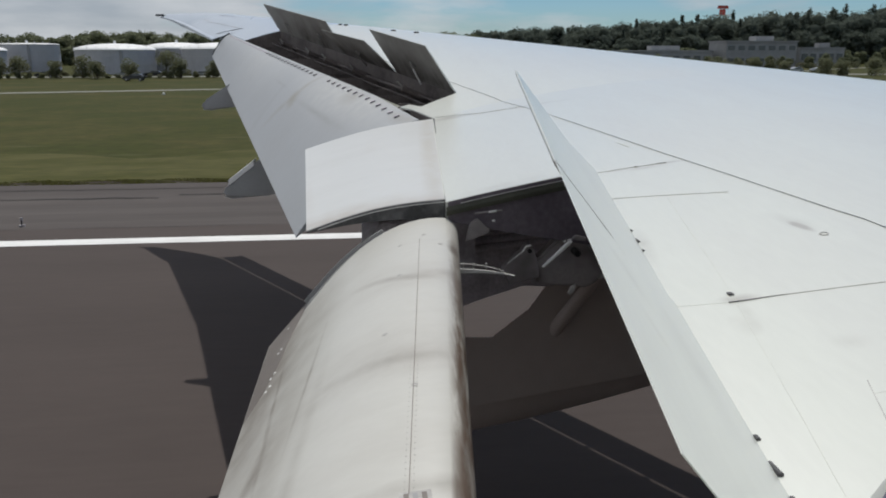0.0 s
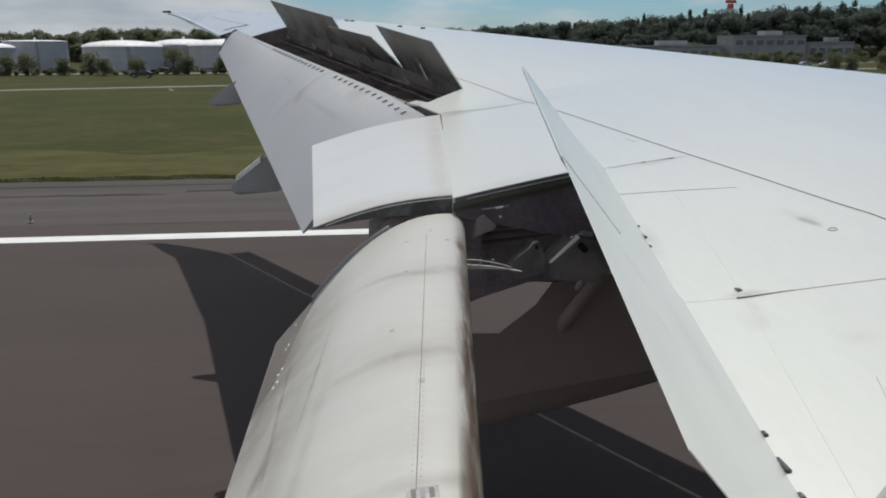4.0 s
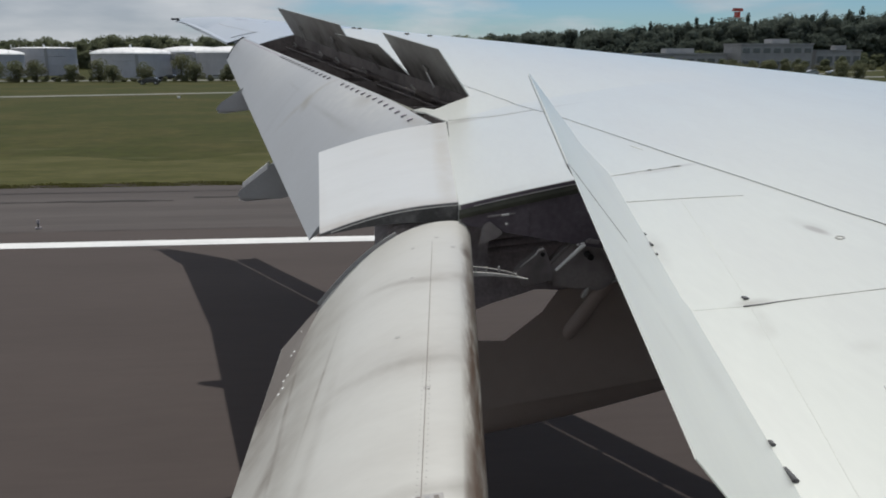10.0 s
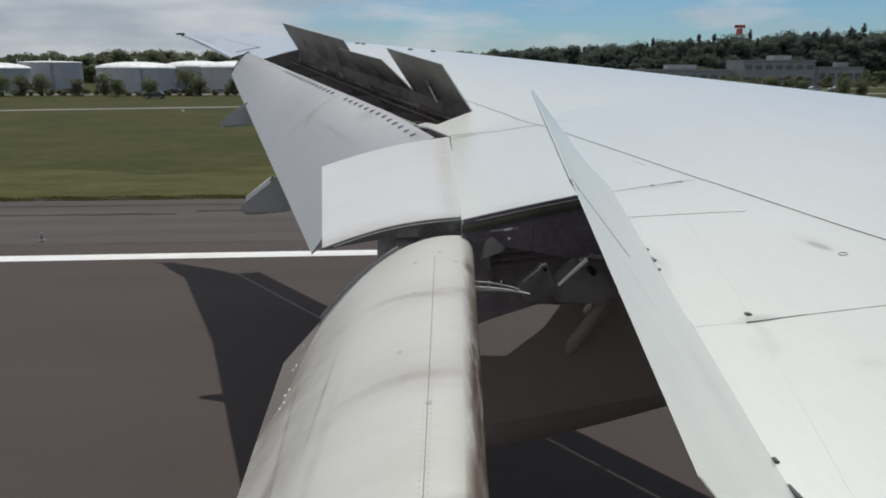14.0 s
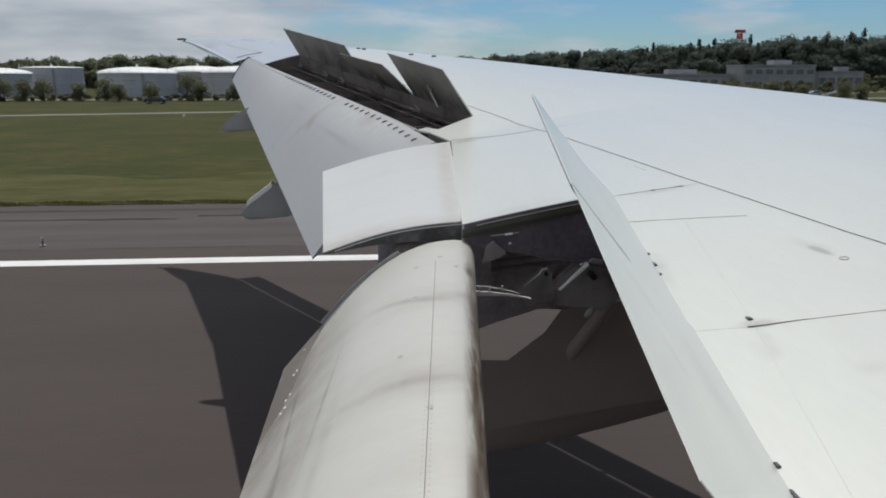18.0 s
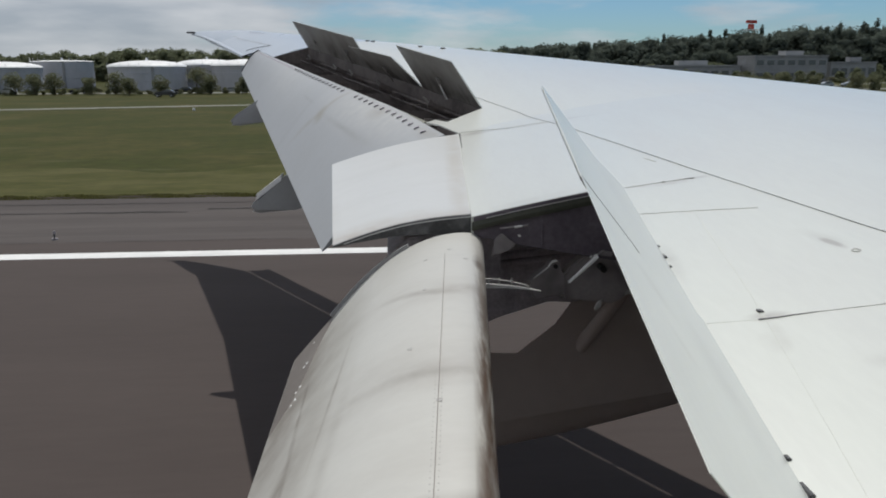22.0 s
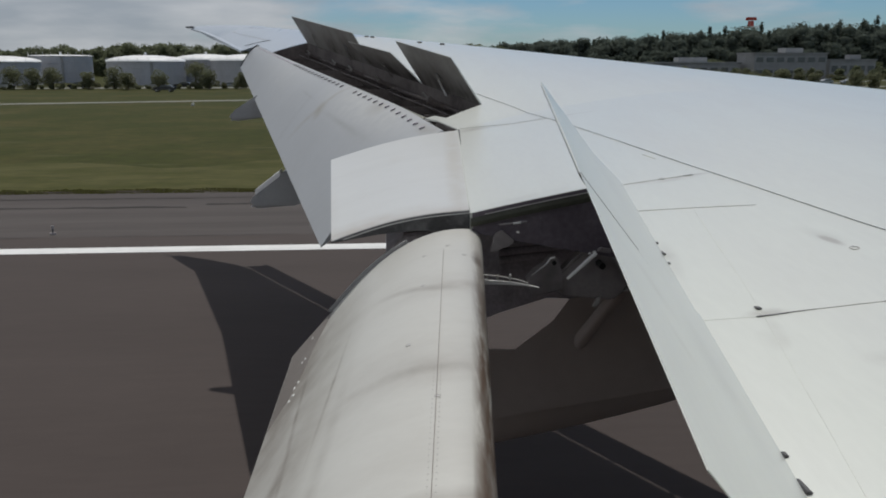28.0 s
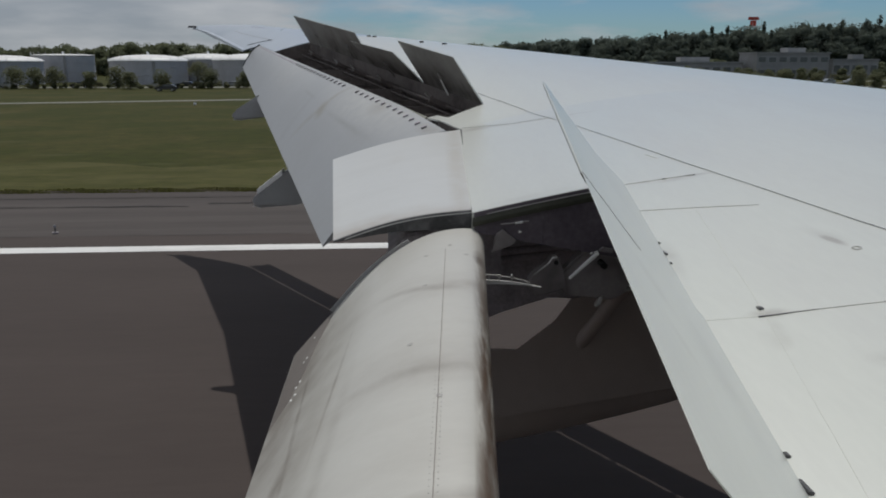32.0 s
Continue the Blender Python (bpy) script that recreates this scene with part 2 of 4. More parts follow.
tint_patches(WING, (0.38, 0.37, 0.34), [(1.42, 2.6, 0.03, 0.14, -8, 0.5), (1.0, 7.65, 0.5, 0.06, -20, 0.8), (1.75, 4.70, 0.2, 0.05, -6, 0.8),
    (0.85, 4.92, 0.4, 0.08, 4, 0.5), (1.0, 2.1, 0.06, 0.5, -5, 0.4),
    (2.035, 3.33, 0.03, 0.10, 12, 3.0), (2.03, 3.4, 0.06, 0.2, 12, 0.5), (1.44, 2.73, 0.1, 0.05, -5, 1.3), (1.9, 4.725, 0.16, 0.035, -5, 1.6),
    (1.6, 4.75, 0.12, 0.03, -5, 1.2), (1.32, 3.45, 0.05, 0.3, -8, 0.7),
    (1.62, 7.45, 0.5, 0.05, -8, 0.8), (0.86, 7.72, 0.2, 0.12, -30, 1.0), (1.37, 2.52, 0.06, 0.10, 0, 0.7), (0.86, 2.35, 0.09, 0.16, 0, 0.55),
    (0.80, 1.95, 0.06, 0.10, 0, 0.4), (1.62, 2.28, 0.08, 0.06, 0, 0.35), (1.75, 1.98, 0.1, 0.08, 20, 0.3)])
GREY = surface("grey_underside_paint", (0.30, 0.30, 0.305), 0.45, vary=0.06, scale=2.0, fine=25, bump=0.02)
POD = surface("fairing_grey_paint", (0.36, 0.365, 0.37), 0.42, vary=0.04, scale=2.0, fine=20, bump=0.01)
BROWN = surface("bounce_tinted_paint", (0.47, 0.41, 0.385), 0.6, vary=0.03, scale=0.8, fine=8, bump=0.0)
COVE = surface("shade_and_veil_paint", (0.145, 0.125, 0.15), 0.6, vary=0.2, scale=2.0, fine=25, bump=0.05, second=(0.10, 0.085, 0.105))
MECH = surface("oily_steel", (0.31, 0.285, 0.29), 0.5, vary=0.12, scale=5.0, fine=40, bump=0.03, second=(0.17, 0.155, 0.16))
GRIME = surface("exhaust_grime", (0.165, 0.145, 0.132), 0.5, vary=0.1, scale=3.0, fine=25, bump=0.01, second=(0.24, 0.22, 0.205), low=0.5, high=0.75)
WORN_LIT = surface("worn_and_lit_white", (0.86, 0.86, 0.85), 0.3, vary=0.05, scale=8.0, fine=60, bump=0.02)
DARK = surface("veil_lifted_primer", (0.45, 0.42, 0.46), 0.6, vary=0.2, scale=4.0, fine=40, bump=0.05)
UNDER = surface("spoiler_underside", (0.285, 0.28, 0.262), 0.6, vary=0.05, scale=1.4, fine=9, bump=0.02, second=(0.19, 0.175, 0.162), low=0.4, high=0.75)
tint_patches(UNDER, (0.06, 0.05, 0.045), [(0.93, 8.95, 0.12, 0.5, 17, 1.3), (0.68, 9.75, 0.2, 0.8, 17, 1.4), (0.40, 10.7, 0.24, 0.9, 17, 1.5), (0.08, 11.7, 0.26, 0.9, 17, 1.5),
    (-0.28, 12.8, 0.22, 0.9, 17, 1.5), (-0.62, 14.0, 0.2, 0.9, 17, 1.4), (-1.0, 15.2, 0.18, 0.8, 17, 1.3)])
BAY = surface("veil_lifted_soot_paint", (0.125, 0.105, 0.098), 0.7, vary=0.2, scale=1.6, fine=20, bump=0.05, second=(0.035, 0.027, 0.025))
OLIVE = surface("olive_grey_shroud", (0.20, 0.20, 0.165), 0.6, vary=0.12, scale=4.0, fine=30, bump=0.02, second=(0.12, 0.115, 0.10))
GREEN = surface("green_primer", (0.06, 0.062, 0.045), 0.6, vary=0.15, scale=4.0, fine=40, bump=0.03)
STEEL = surface("worn_steel", (0.42, 0.42, 0.42), 0.35, metal=0.8, vary=0.12, scale=6.0, fine=60, bump=0.05)
BRIGHT = surface("bright_rail_paint", (0.66, 0.66, 0.65), 0.35, vary=0.06, scale=6.0, fine=60, bump=0.02)
SEAL = surface("dark_sealant", (0.055, 0.055, 0.058), 0.7, vary=0.2, scale=6.0, fine=60, bump=0.0, second=(0.16, 0.16, 0.165))
FAINT = surface("faint_seam", (0.60, 0.615, 0.575), 0.6, vary=0.1, scale=6.0, fine=60, bump=0.0, second=(0.57, 0.58, 0.55))
SOOT = surface("soot_smear", (0.36, 0.35, 0.34), 0.6, vary=0.1, scale=9.0, fine=60, bump=0.0, second=(0.52, 0.52, 0.50))
RUNWAY = surface("runway_asphalt", (0.0605, 0.0468, 0.0415), 0.85, vary=0.05, scale=0.35, fine=9.0, bump=0.15, stretch=(0.12, 0.6, 1),
                 second=(0.0525, 0.041, 0.0368), low=0.35, high=0.7, spec=0.3)
SHOULDER = surface("shoulder_asphalt", (0.078, 0.067, 0.062), 0.9, vary=0.14, scale=0.6, fine=6.0, bump=0.15, stretch=(0.05, 1.0, 1),
                   second=(0.060, 0.051, 0.0475), low=0.35, high=0.7, spec=0.3)
TAR = surface("tar_sealant", (0.034, 0.029, 0.027), 0.8, vary=0.2, scale=1.0, fine=10.0, bump=0.05, spec=0.2)
SOIL = surface("bare_soil", (0.045, 0.036, 0.03), 0.95, vary=0.2, scale=1.0, fine=10.0, bump=0.1, spec=0.1)
LINE = surface("runway_white_paint", (0.72, 0.72, 0.70), 0.7, vary=0.08, scale=2.0, fine=20.0, bump=0.05, stretch=(0.3, 1, 1))
VERGE = surface("dry_verge_grass", (0.075, 0.072, 0.024), 0.95, vary=0.2, scale=0.5, fine=3.0, bump=0.1, stretch=(0.3, 0.8, 1),
                second=(0.050, 0.052, 0.012), low=0.4, high=0.64, spec=0.15)
GRASS = surface("mown_grass", (0.0355, 0.0405, 0.0058), 0.95, vary=0.2, scale=0.32, fine=2.4, bump=0.1, stretch=(0.35, 0.33, 1),
                second=(0.061, 0.056, 0.0165), low=0.42, high=0.66, spec=0.15)
BLADE = surface("grass_blades", (0.115, 0.115, 0.036), 0.9, vary=0.2, scale=0.3, fine=3.0, bump=0.0, second=(0.12, 0.11, 0.05), spec=0.15)
tint_patches(GRASS, (0.10, 0.098, 0.048), [(-22, 52, 2.5, 0.6, 2, 0.7), (-9, 56, 2.2, 0.7, -2, 0.7), (-30, 61, 4, 1.0, 1, 0.6), (-14, 47, 2.0, 0.5, 0, 0.6), (-38, 74, 6, 1.8, 3, 0.5),
    (-12, 82, 5, 1.8, 0, 0.5), (-50, 96, 9, 3.0, 0, 0.5), (-4, 68, 4, 1.2, 4, 0.5), (-60, 60, 5, 1.0, 0, 0.6)])
ROAD = surface("pale_road", (0.19, 0.19, 0.165), 0.9, vary=0.1, scale=0.2, fine=2.0, bump=0.1, stretch=(0.2, 1, 1))
LEAF = surface("haze_lightened_leaves", (0.180, 0.198, 0.122), 0.85, vary=0.1, scale=0.09, fine=0.9, bump=0.0, second=(0.155, 0.170, 0.108), spec=0.05)
FIR = surface("cedar_needles", (0.130, 0.152, 0.125), 0.85, vary=0.12, scale=0.09, fine=0.9, bump=0.0, second=(0.095, 0.115, 0.095), spec=0.05)
SHRUB = surface("roadside_leaves", (0.180, 0.190, 0.115), 0.9, vary=0.1, scale=0.4, fine=2.0, bump=0.0, second=(0.170, 0.160, 0.105), spec=0.05)
for leafy, share in ((LEAF, 0.6), (FIR, 0.55), (SHRUB, 0.6), (BLADE, 0.4)):  # leaves let some light through
    ln, ll = leafy.node_tree.nodes, leafy.node_tree.links
    glow = ln.new("ShaderNodeBsdfTranslucent")
    both = ln.new("ShaderNodeMixShader")
    both.inputs["Fac"].default_value = share
    base = ln["Principled BSDF"]
    ll.new(base.inputs["Base Color"].links[0].from_socket, glow.inputs["Color"])
    ll.new(base.outputs["BSDF"], both.inputs[1])
    ll.new(glow.outputs["BSDF"], both.inputs[2])
    ll.new(both.outputs["Shader"], ln["Material Output"].inputs["Surface"])
BARK = surface("bark", (0.10, 0.08, 0.06), 0.9, vary=0.2, scale=3.0, fine=20, bump=0.3)
TANK = surface("tank_grey_paint", (0.43, 0.43, 0.455), 0.6, vary=0.06, scale=0.2, fine=2.0, bump=0.02, stretch=(1, 1, 0.25), by_piece=0.08)
DOME = surface("tank_white_roof", (0.78, 0.78, 0.77), 0.5, vary=0.05, scale=0.3, fine=2.0, bump=0.02)
CONCRETE = surface("pale_concrete", (0.30, 0.305, 0.31), 0.85, vary=0.08, scale=0.3, fine=3.0, bump=0.05, by_piece=0.1)
PANE = surface("sky_lightened_glass", (0.12, 0.13, 0.135), 0.1, vary=0.05, scale=0.5, fine=3.0, bump=0.0)
CARPAINT = surface("dark_car_paint", (0.02, 0.021, 0.026), 0.25, vary=0.05, scale=2.0, fine=20, bump=0.0, coat=0.6)
SILVER = surface("silver_car_paint", (0.45, 0.46, 0.47), 0.3, metal=0.5, vary=0.05, scale=2.0, fine=20, bump=0.0)
RED = surface("red_tower_paint", (0.42, 0.06, 0.04), 0.6, vary=0.08, scale=0.3, fine=2.0, bump=0.0)
REVEAL = surface("window_seal", (0.20, 0.185, 0.27), 0.5, vary=0.06, scale=8.0, fine=60, bump=0.02)
RUBBER = surface("tyre_rubber", (0.018, 0.018, 0.018), 0.85, vary=0.1, scale=8.0, fine=40, bump=0.1)


# ---- helpers for building ----
def part(name, bm, material, parent=None, label="", smooth=False, turn=40):
    """Links a bmesh as one mesh object under a thing or a part."""
    bmesh.ops.recalc_face_normals(bm, faces=bm.faces)
    me = bpy.data.meshes.new(name)
    bm.to_mesh(me)
    bm.free()
    me.materials.append(material)
    ob = new(name, me)
    if smooth:
        me.shade_smooth()
        me.set_sharp_from_angle(angle=radians(turn))
    if parent:
        ob.parent = parent
    if label:
        ob["label"] = label
    return ob


def empty(name, place=(0, 0, 0)):
    ob = new(name)
    ob.location = place
    return ob


def loft(sections, closed=True, caps=True):
    """A skin through rings (or open rows) of equal length."""
    bm = bmesh.new()
    rings = [[bm.verts.new(p) for p in s] for s in sections]
    n = len(rings[0])
    for a, b in zip(rings, rings[1:]):
        for i in range(n if closed else n - 1):
            j = (i + 1) % n
            bm.faces.new((a[i], a[j], b[j], b[i]))
    if closed and caps:
        bm.faces.new(rings[0])
        bm.faces.new(rings[-1][::-1])
    return bm


def box(size, at=(0, 0, 0), bevel=0.0, m=None):
    bm = bmesh.new()
    bmesh.ops.create_cube(bm, size=1.0)
    bmesh.ops.scale(bm, vec=size, verts=bm.verts)
    if bevel:
        bmesh.ops.bevel(bm, geom=bm.edges[:], offset=bevel, segments=2, affect="EDGES")
    bmesh.ops.translate(bm, vec=at, verts=bm.verts)
    if m:
        bmesh.ops.transform(bm, matrix=m, verts=bm.verts)
    return bm


def tube(a, b, r0, r1=None, sides=12):
    a, b = Vector(a), Vector(b)
    bm = bmesh.new()
    bmesh.ops.create_cone(bm, cap_ends=True, segments=sides, radius1=r0, radius2=r1 if r1 else r0, depth=(b - a).length)
    m = Matrix.Translation((a + b) / 2) @ (b - a).to_track_quat("Z", "Y").to_matrix().to_4x4()
    bmesh.ops.transform(bm, matrix=m, verts=bm.verts)
    return bm


def plate(outline, y0, y1, bevel=0.0):
    """A plate cut to an outline in X and Z, between two stations Y."""
    bm = bmesh.new()
    lo = [bm.verts.new((x, y0, z)) for x, z in outline]
    hi = [bm.verts.new((x, y1, z)) for x, z in outline]
    n = len(outline)
    for i in range(n):
        bm.faces.new((lo[i], lo[(i + 1) % n], hi[(i + 1) % n], hi[i]))
    bm.faces.new(lo[::-1])
    bm.faces.new(hi)
    if bevel:
        bmesh.ops.bevel(bm, geom=bm.edges[:], offset=bevel, segments=2, affect="EDGES")
    return bm


def lerp(a, b, f):
    return a + (b - a) * f


# ---- the shape of the wing ----
def z_back(y):
    """Height of the wing's rear edge at station y."""
    return 4.62 + 0.0885 * y


def x_back(y):
    return 0.52 + 0.062 * (y - 4.9) if y < 7.95 else 0.71 - 0.3274 * (y - 7.95)


def x_nose(y):
    return 4.93 + (12.1 - y) * 0.602


def x_hinge_in(y):
    return 1.45 + 0.14 * (y - 4.82)


def x_hinge_out(y):
    return 1.05 - 0.309 * (y - 8.74)


CREST = 0.5


def top(x, y):
    """Height of the wing's upper skin."""
    back, nose_x = x_back(y), x_nose(y)
    c = nose_x - back
    u = min((x - back) / c, 1.0)
    f = min(max(y, 0), 27) / 27
    t = lerp(0.045, 0.105, f)
    if u < CREST:
        return z_back(y) + c * t * (1 - ((CREST - u) / CREST) ** 2)
    return z_back(y) + c * ((t + 0.03) * math.sqrt(max(0.0, 1 - ((u - CREST) / (1 - CREST)) ** 2)) - 0.03)


def low(x, y):
    back = x_back(y)
    c = x_nose(y) - back
    u = min(max((x - back) / c, 0.0), 1.0)
    return z_back(y) - (0.12 * (1 - u) + 0.03 * c * u + 0.2 * c * u * (1 - u))


def wing_ring(y, aft, thin=False):
    fore = x_nose(y) - 0.70
    n = 60
    up = []
    for i in range(n + 1):
        f = 1 - (1 - i / n) ** 1.6
        x = lerp(aft, fore, f)
        z = top(x, y)
        if i == n:
            z = (top(x, y) + low(x, y)) / 2
        up.append((x, y, z))
    down = []
    for i in range(n - 1, -1, -1):
        x = lerp(aft, fore, i / n)
        z = min(low(x, y), top(x, y) - 0.05) if y < 19.5 else max(low(x, y), top(x, y) - 0.02 - 0.25 * (x - aft))
        down.append((x, y, max(z, top(x, y) - 0.07 - 0.55 * (x - aft)) if thin else z))
    return up + down


aircraft = tagged(empty("airliner_wing"), "pale grey airliner wing with flaps lowered and spoilers raised", "airliner")


def stations(a, b, step):
    n = max(1, round((b - a) / step))
    return [lerp(a, b, i / n) for i in range(n + 1)]


wing = part("wing_box", loft([wing_ring(y, x_hinge_in(y), True) for y in stations(-0.6, 4.85, 0.35)]), WING, aircraft,
            "light grey painted upper wing skin", True, 30)
part("fixed_panel", loft([wing_ring(y, x_back(y)) for y in stations(4.85, 7.95, 0.35)]), WING, wing, "", True, 30)
part("fixed_panel", loft([wing_ring(y, x_back(y)) for y in stations(7.95, 8.52, 0.2)]), WING, wing, "", True, 30)
part("fixed_panel", loft([wing_ring(y, 0.64 + 1.86 * (y - 8.52)) for y in stations(8.52, 8.74, 0.11)]), WING, wing, "", True, 30)
part("corner_tab", loft([[(x, y, top(x, 8.52) + 0.09 * (y - 8.52) + dz) for x, dz in ((0.54 - 0.33 * (y - 8.52) - 0.02, -0.001), (0.63 - 0.33 * (y - 8.52), -0.001), (0.63 - 0.33 * (y - 8.52), -0.02), (0.54 - 0.33 * (y - 8.52) - 0.02, -0.02))]
                         for y in stations(8.523, 8.84, 0.08)]), WING, wing)
part("wing_skin", loft([wing_ring(y, x_hinge_out(y)) for y in stations(8.74, 17.9, 0.4)]), WING, wing, "", True, 30)
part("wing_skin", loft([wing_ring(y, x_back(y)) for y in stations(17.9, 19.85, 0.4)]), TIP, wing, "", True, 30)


def tip_ring(f):
    y = lerp(25.4, 27.4, f)
    ring = wing_ring(25.4, x_back(25.4) - 0.42)
    x0, x1 = lerp(-5.46, -6.62, f), lerp(x_nose(25.4) - 0.70, -6.25, f ** 1.3)
    a, b = ring[0][0], x_nose(25.4) - 0.70
    z0 = z_back(25.4)
    return [(lerp(x0, x1, (p[0] - a) / (b - a)), y, lerp(z_back(y), 7.1, f) + (p[2] - z0) * lerp(1, 0.3, f)) for p in ring]


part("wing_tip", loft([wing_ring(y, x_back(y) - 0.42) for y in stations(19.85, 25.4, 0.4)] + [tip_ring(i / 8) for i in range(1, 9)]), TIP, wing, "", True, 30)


def slat_ring(y):
    n, nose_x = 10, x_nose(y)
    up = [(lerp(nose_x - 0.545, nose_x, math.sin(i / n * math.pi / 2)), i / n) for i in range(n + 1)]
    z = top(nose_x - 0.70, y) - 0.02
    drop = 0.34
    outer = [(x, y, z - drop * (1 - math.sqrt(max(0, 1 - f * f)))) for x, f in up]
    inner = [(x - 0.03 - 0.05 * f, y, z - 0.03 - drop * (1 - math.sqrt(max(0, 1 - f * f))) - 0.05 * f) for x, f in up[::-1]]
    return outer + inner


for a, b in ((1.0, 5.2), (8.2, 12.2), (12.204, 16.2), (16.204, 20.2), (20.204, 25.9)):
    part("slat", loft([slat_ring(y) for y in stations(a, b, 0.5)]), WING, aircraft, "", True, 40)


for y in (9.2, 11.2, 12.2, 13.2, 15.2, 17.2, 19.2):
    part("slat_track", box((0.5, 0.06, 0.08), (x_nose(y) - 0.66, y, top(x_nose(y) - 0.76, y) - 0.16), 0.01), GREY, aircraft)


# ---- spoilers ----
def spoiler(y0, y1, hinge, chords, raised, sag=0.17, seal=False, rim=(0.002, 0.998), rod=None, heel=0.0, tip=0.004, thick=1.0):
    """A raised panel: y0 is its inner end. chords at both ends."""
    h0 = Vector((hinge(y0), y0, top(hinge(y0), y0)))
    h1 = Vector((hinge(y1), y1, top(hinge(y1), y1)))
    axis = (h1 - h0).normalized()
    spin = Matrix.Rotation(radians(raised), 3, axis)
    def at(f, g, lift):
        p = h0.lerp(h1, f)
        c = lerp(chords[0], chords[1], f)
        flat = Vector((-c * g, 0.09 * c * g, -sag * c * g))
        up = axis.cross(Vector((-1, 0, -sag))).normalized()
        return p + spin @ (flat + up * lift)
    up = axis.cross(Vector((-1, 0, -sag)))
    sign = 1 if up.z > 0 else -1
    skin_up = 0.006 if thick > 0.2 else 0.0015
    inner = 0.0015 if heel else skin_up
    cuts = 10
    rings = []
    for i in range(cuts + 1):
        f = i / cuts
        p = h0.lerp(h1, f)
        ring, over = [], lerp(inner, skin_up, min(1, f * 4))
        if heel:  # the panel's nose overlaps the fixed skin
            edge = Vector((p.x + heel, p.y, top(p.x + heel, p.y)))
            up_to = at(f, 0.3, sign * over)
            ring = [edge + Vector((0, 0, -0.004)), edge + Vector((0, 0, 0.003))] + [edge.lerp(up_to, q) + Vector((0, 0, 0.003 * (1 - q))) for q in (0.1, 0.4, 0.7)]
        ring += [at(f, g, sign * lerp(min(tip * 1.5, over), over, min(1, (1 - g) * 8))) for g in ((0.3, 0.45, 0.6, 0.7, 0.8, 0.97, 1.0) if heel else (0.0, 0.03, 0.3, 0.6, 0.8, 0.97, 1.0))]
        ring += [at(f, g, -sign * t) for g, t in ((1.0, tip), (0.8, 0.012 * thick), (0.4, 0.025 * thick), (0.3 if heel else 0.0, 0.027 * thick))]
        rings.append(ring)
    ob = part("spoiler", loft(rings), WING, aircraft, "raised light grey spoiler panel", True, 25)
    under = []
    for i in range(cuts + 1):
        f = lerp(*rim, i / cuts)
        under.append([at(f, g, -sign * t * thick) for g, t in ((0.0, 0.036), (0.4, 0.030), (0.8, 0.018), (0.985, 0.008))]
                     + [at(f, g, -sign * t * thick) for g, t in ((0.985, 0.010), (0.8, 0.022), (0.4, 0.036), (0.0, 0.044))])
    part("underside", loft(under), UNDER, ob, "brown-grey underside, darker towards the hinge")
    if seal:
        part("edge_seal", loft([[at(f, g, sign * h) for f, h in ((1.0003 - 0.0003 * g, skin_up + 0.0015), (1.0018, skin_up + 0.0015), (1.0018, -0.008), (1.0003 - 0.0003 * g, -0.008))] for g in stations(0.48, 1.0, 0.08)]), GRIME, ob)
    f = 0.45
    part("actuator_rod", tube(at(f, 0.1, -sign * 0.05) + Vector((0, 0, -0.05)), at(f, 0.4, -sign * 0.05), 0.011, 0.009), rod or UNDER, ob)
    part("bracket", tube(at(f, 0.36, -sign * 0.04), at(f, 0.5, -sign * 0.04), 0.03, 0.012), UNDER, ob)
    return ob


spoiler(2.810, 4.83, x_hinge_in, (0.742, 0.81), 61.7, heel=0.04)
spoiler(1.085, 2.808, x_hinge_in, (0.70, 0.742), 61.7, seal=True, thick=0.1, tip=0.001, rim=(0.01, 0.998), heel=0.048)
spoiler(8.76, 10.6, x_hinge_out, (0.61, 0.665), 71, rim=(0.002, 0.998), rod=BRIGHT, tip=0.0015, thick=0.35)
spoiler(10.66, 12.9, x_hinge_out, (0.58, 0.55), 57, tip=0.001, thick=0.35)
spoiler(12.95, 15.28, x_hinge_out, (0.60, 0.63), 73, tip=0.0015, thick=0.35)
spoiler(15.282, 17.85, x_hinge_out, (0.63, 0.67), 73, tip=0.0015, thick=0.35)


# ---- inboard flap ----
def flap_up(d):
    return 4.95 - (0.76 * d * d if d < 0.8 else 0.4864 + 1.13 * (d - 0.8))


def flap_chord(y):
    return 1.122 + 0.1 * (y - 4.85)


def flap_ring(y):
    s, h, c = 0.099 * (y - 4.85), 0.0885 * (y - 4.85), flap_chord(y)
    pts = []
    for i in range(17):  # nose, from below to the crest
        a = lerp(-100, 90, i / 16)
        c_, s_ = math.cos(radians(a)), math.sin(radians(a))
        pts.append((0.46 + 0.137 * math.copysign(abs(c_) ** 0.72, c_), 4.81 + 0.14 * math.copysign(abs(s_) ** 0.8, s_)))
    for i in range(1, 20):
        d = c * i / 19
        pts.append((0.46 - d, flap_up(d)))
    for i in range(18, 0, -1):
        d = c * i / 19
        pts.append((0.46 - d + 0.10 * (1 - i / 19), flap_up(d) - 0.015 - 0.25 * (1 - (d / c)) ** 0.8))
    return [(x + s, y, z + h) for x, z in pts]


iflap = part("inboard_flap", loft([flap_ring(y) for y in stations(-0.6, 4.84, 0.3)]), FLAP, aircraft,
             "white inboard flap, lowered, with soot streaks", True, 50)

def flap_at(d, y, lift=0.0):
    s, h = 0.099 * (y - 4.85), 0.0885 * (y - 4.85)
    slope = 1.52 * d if d < 0.8 else 1.13
    n = Vector((-slope, 0, 1)).normalized()
    return Vector((0.46 - d + s, y, flap_up(max(d, 0)) + h)) + n * lift


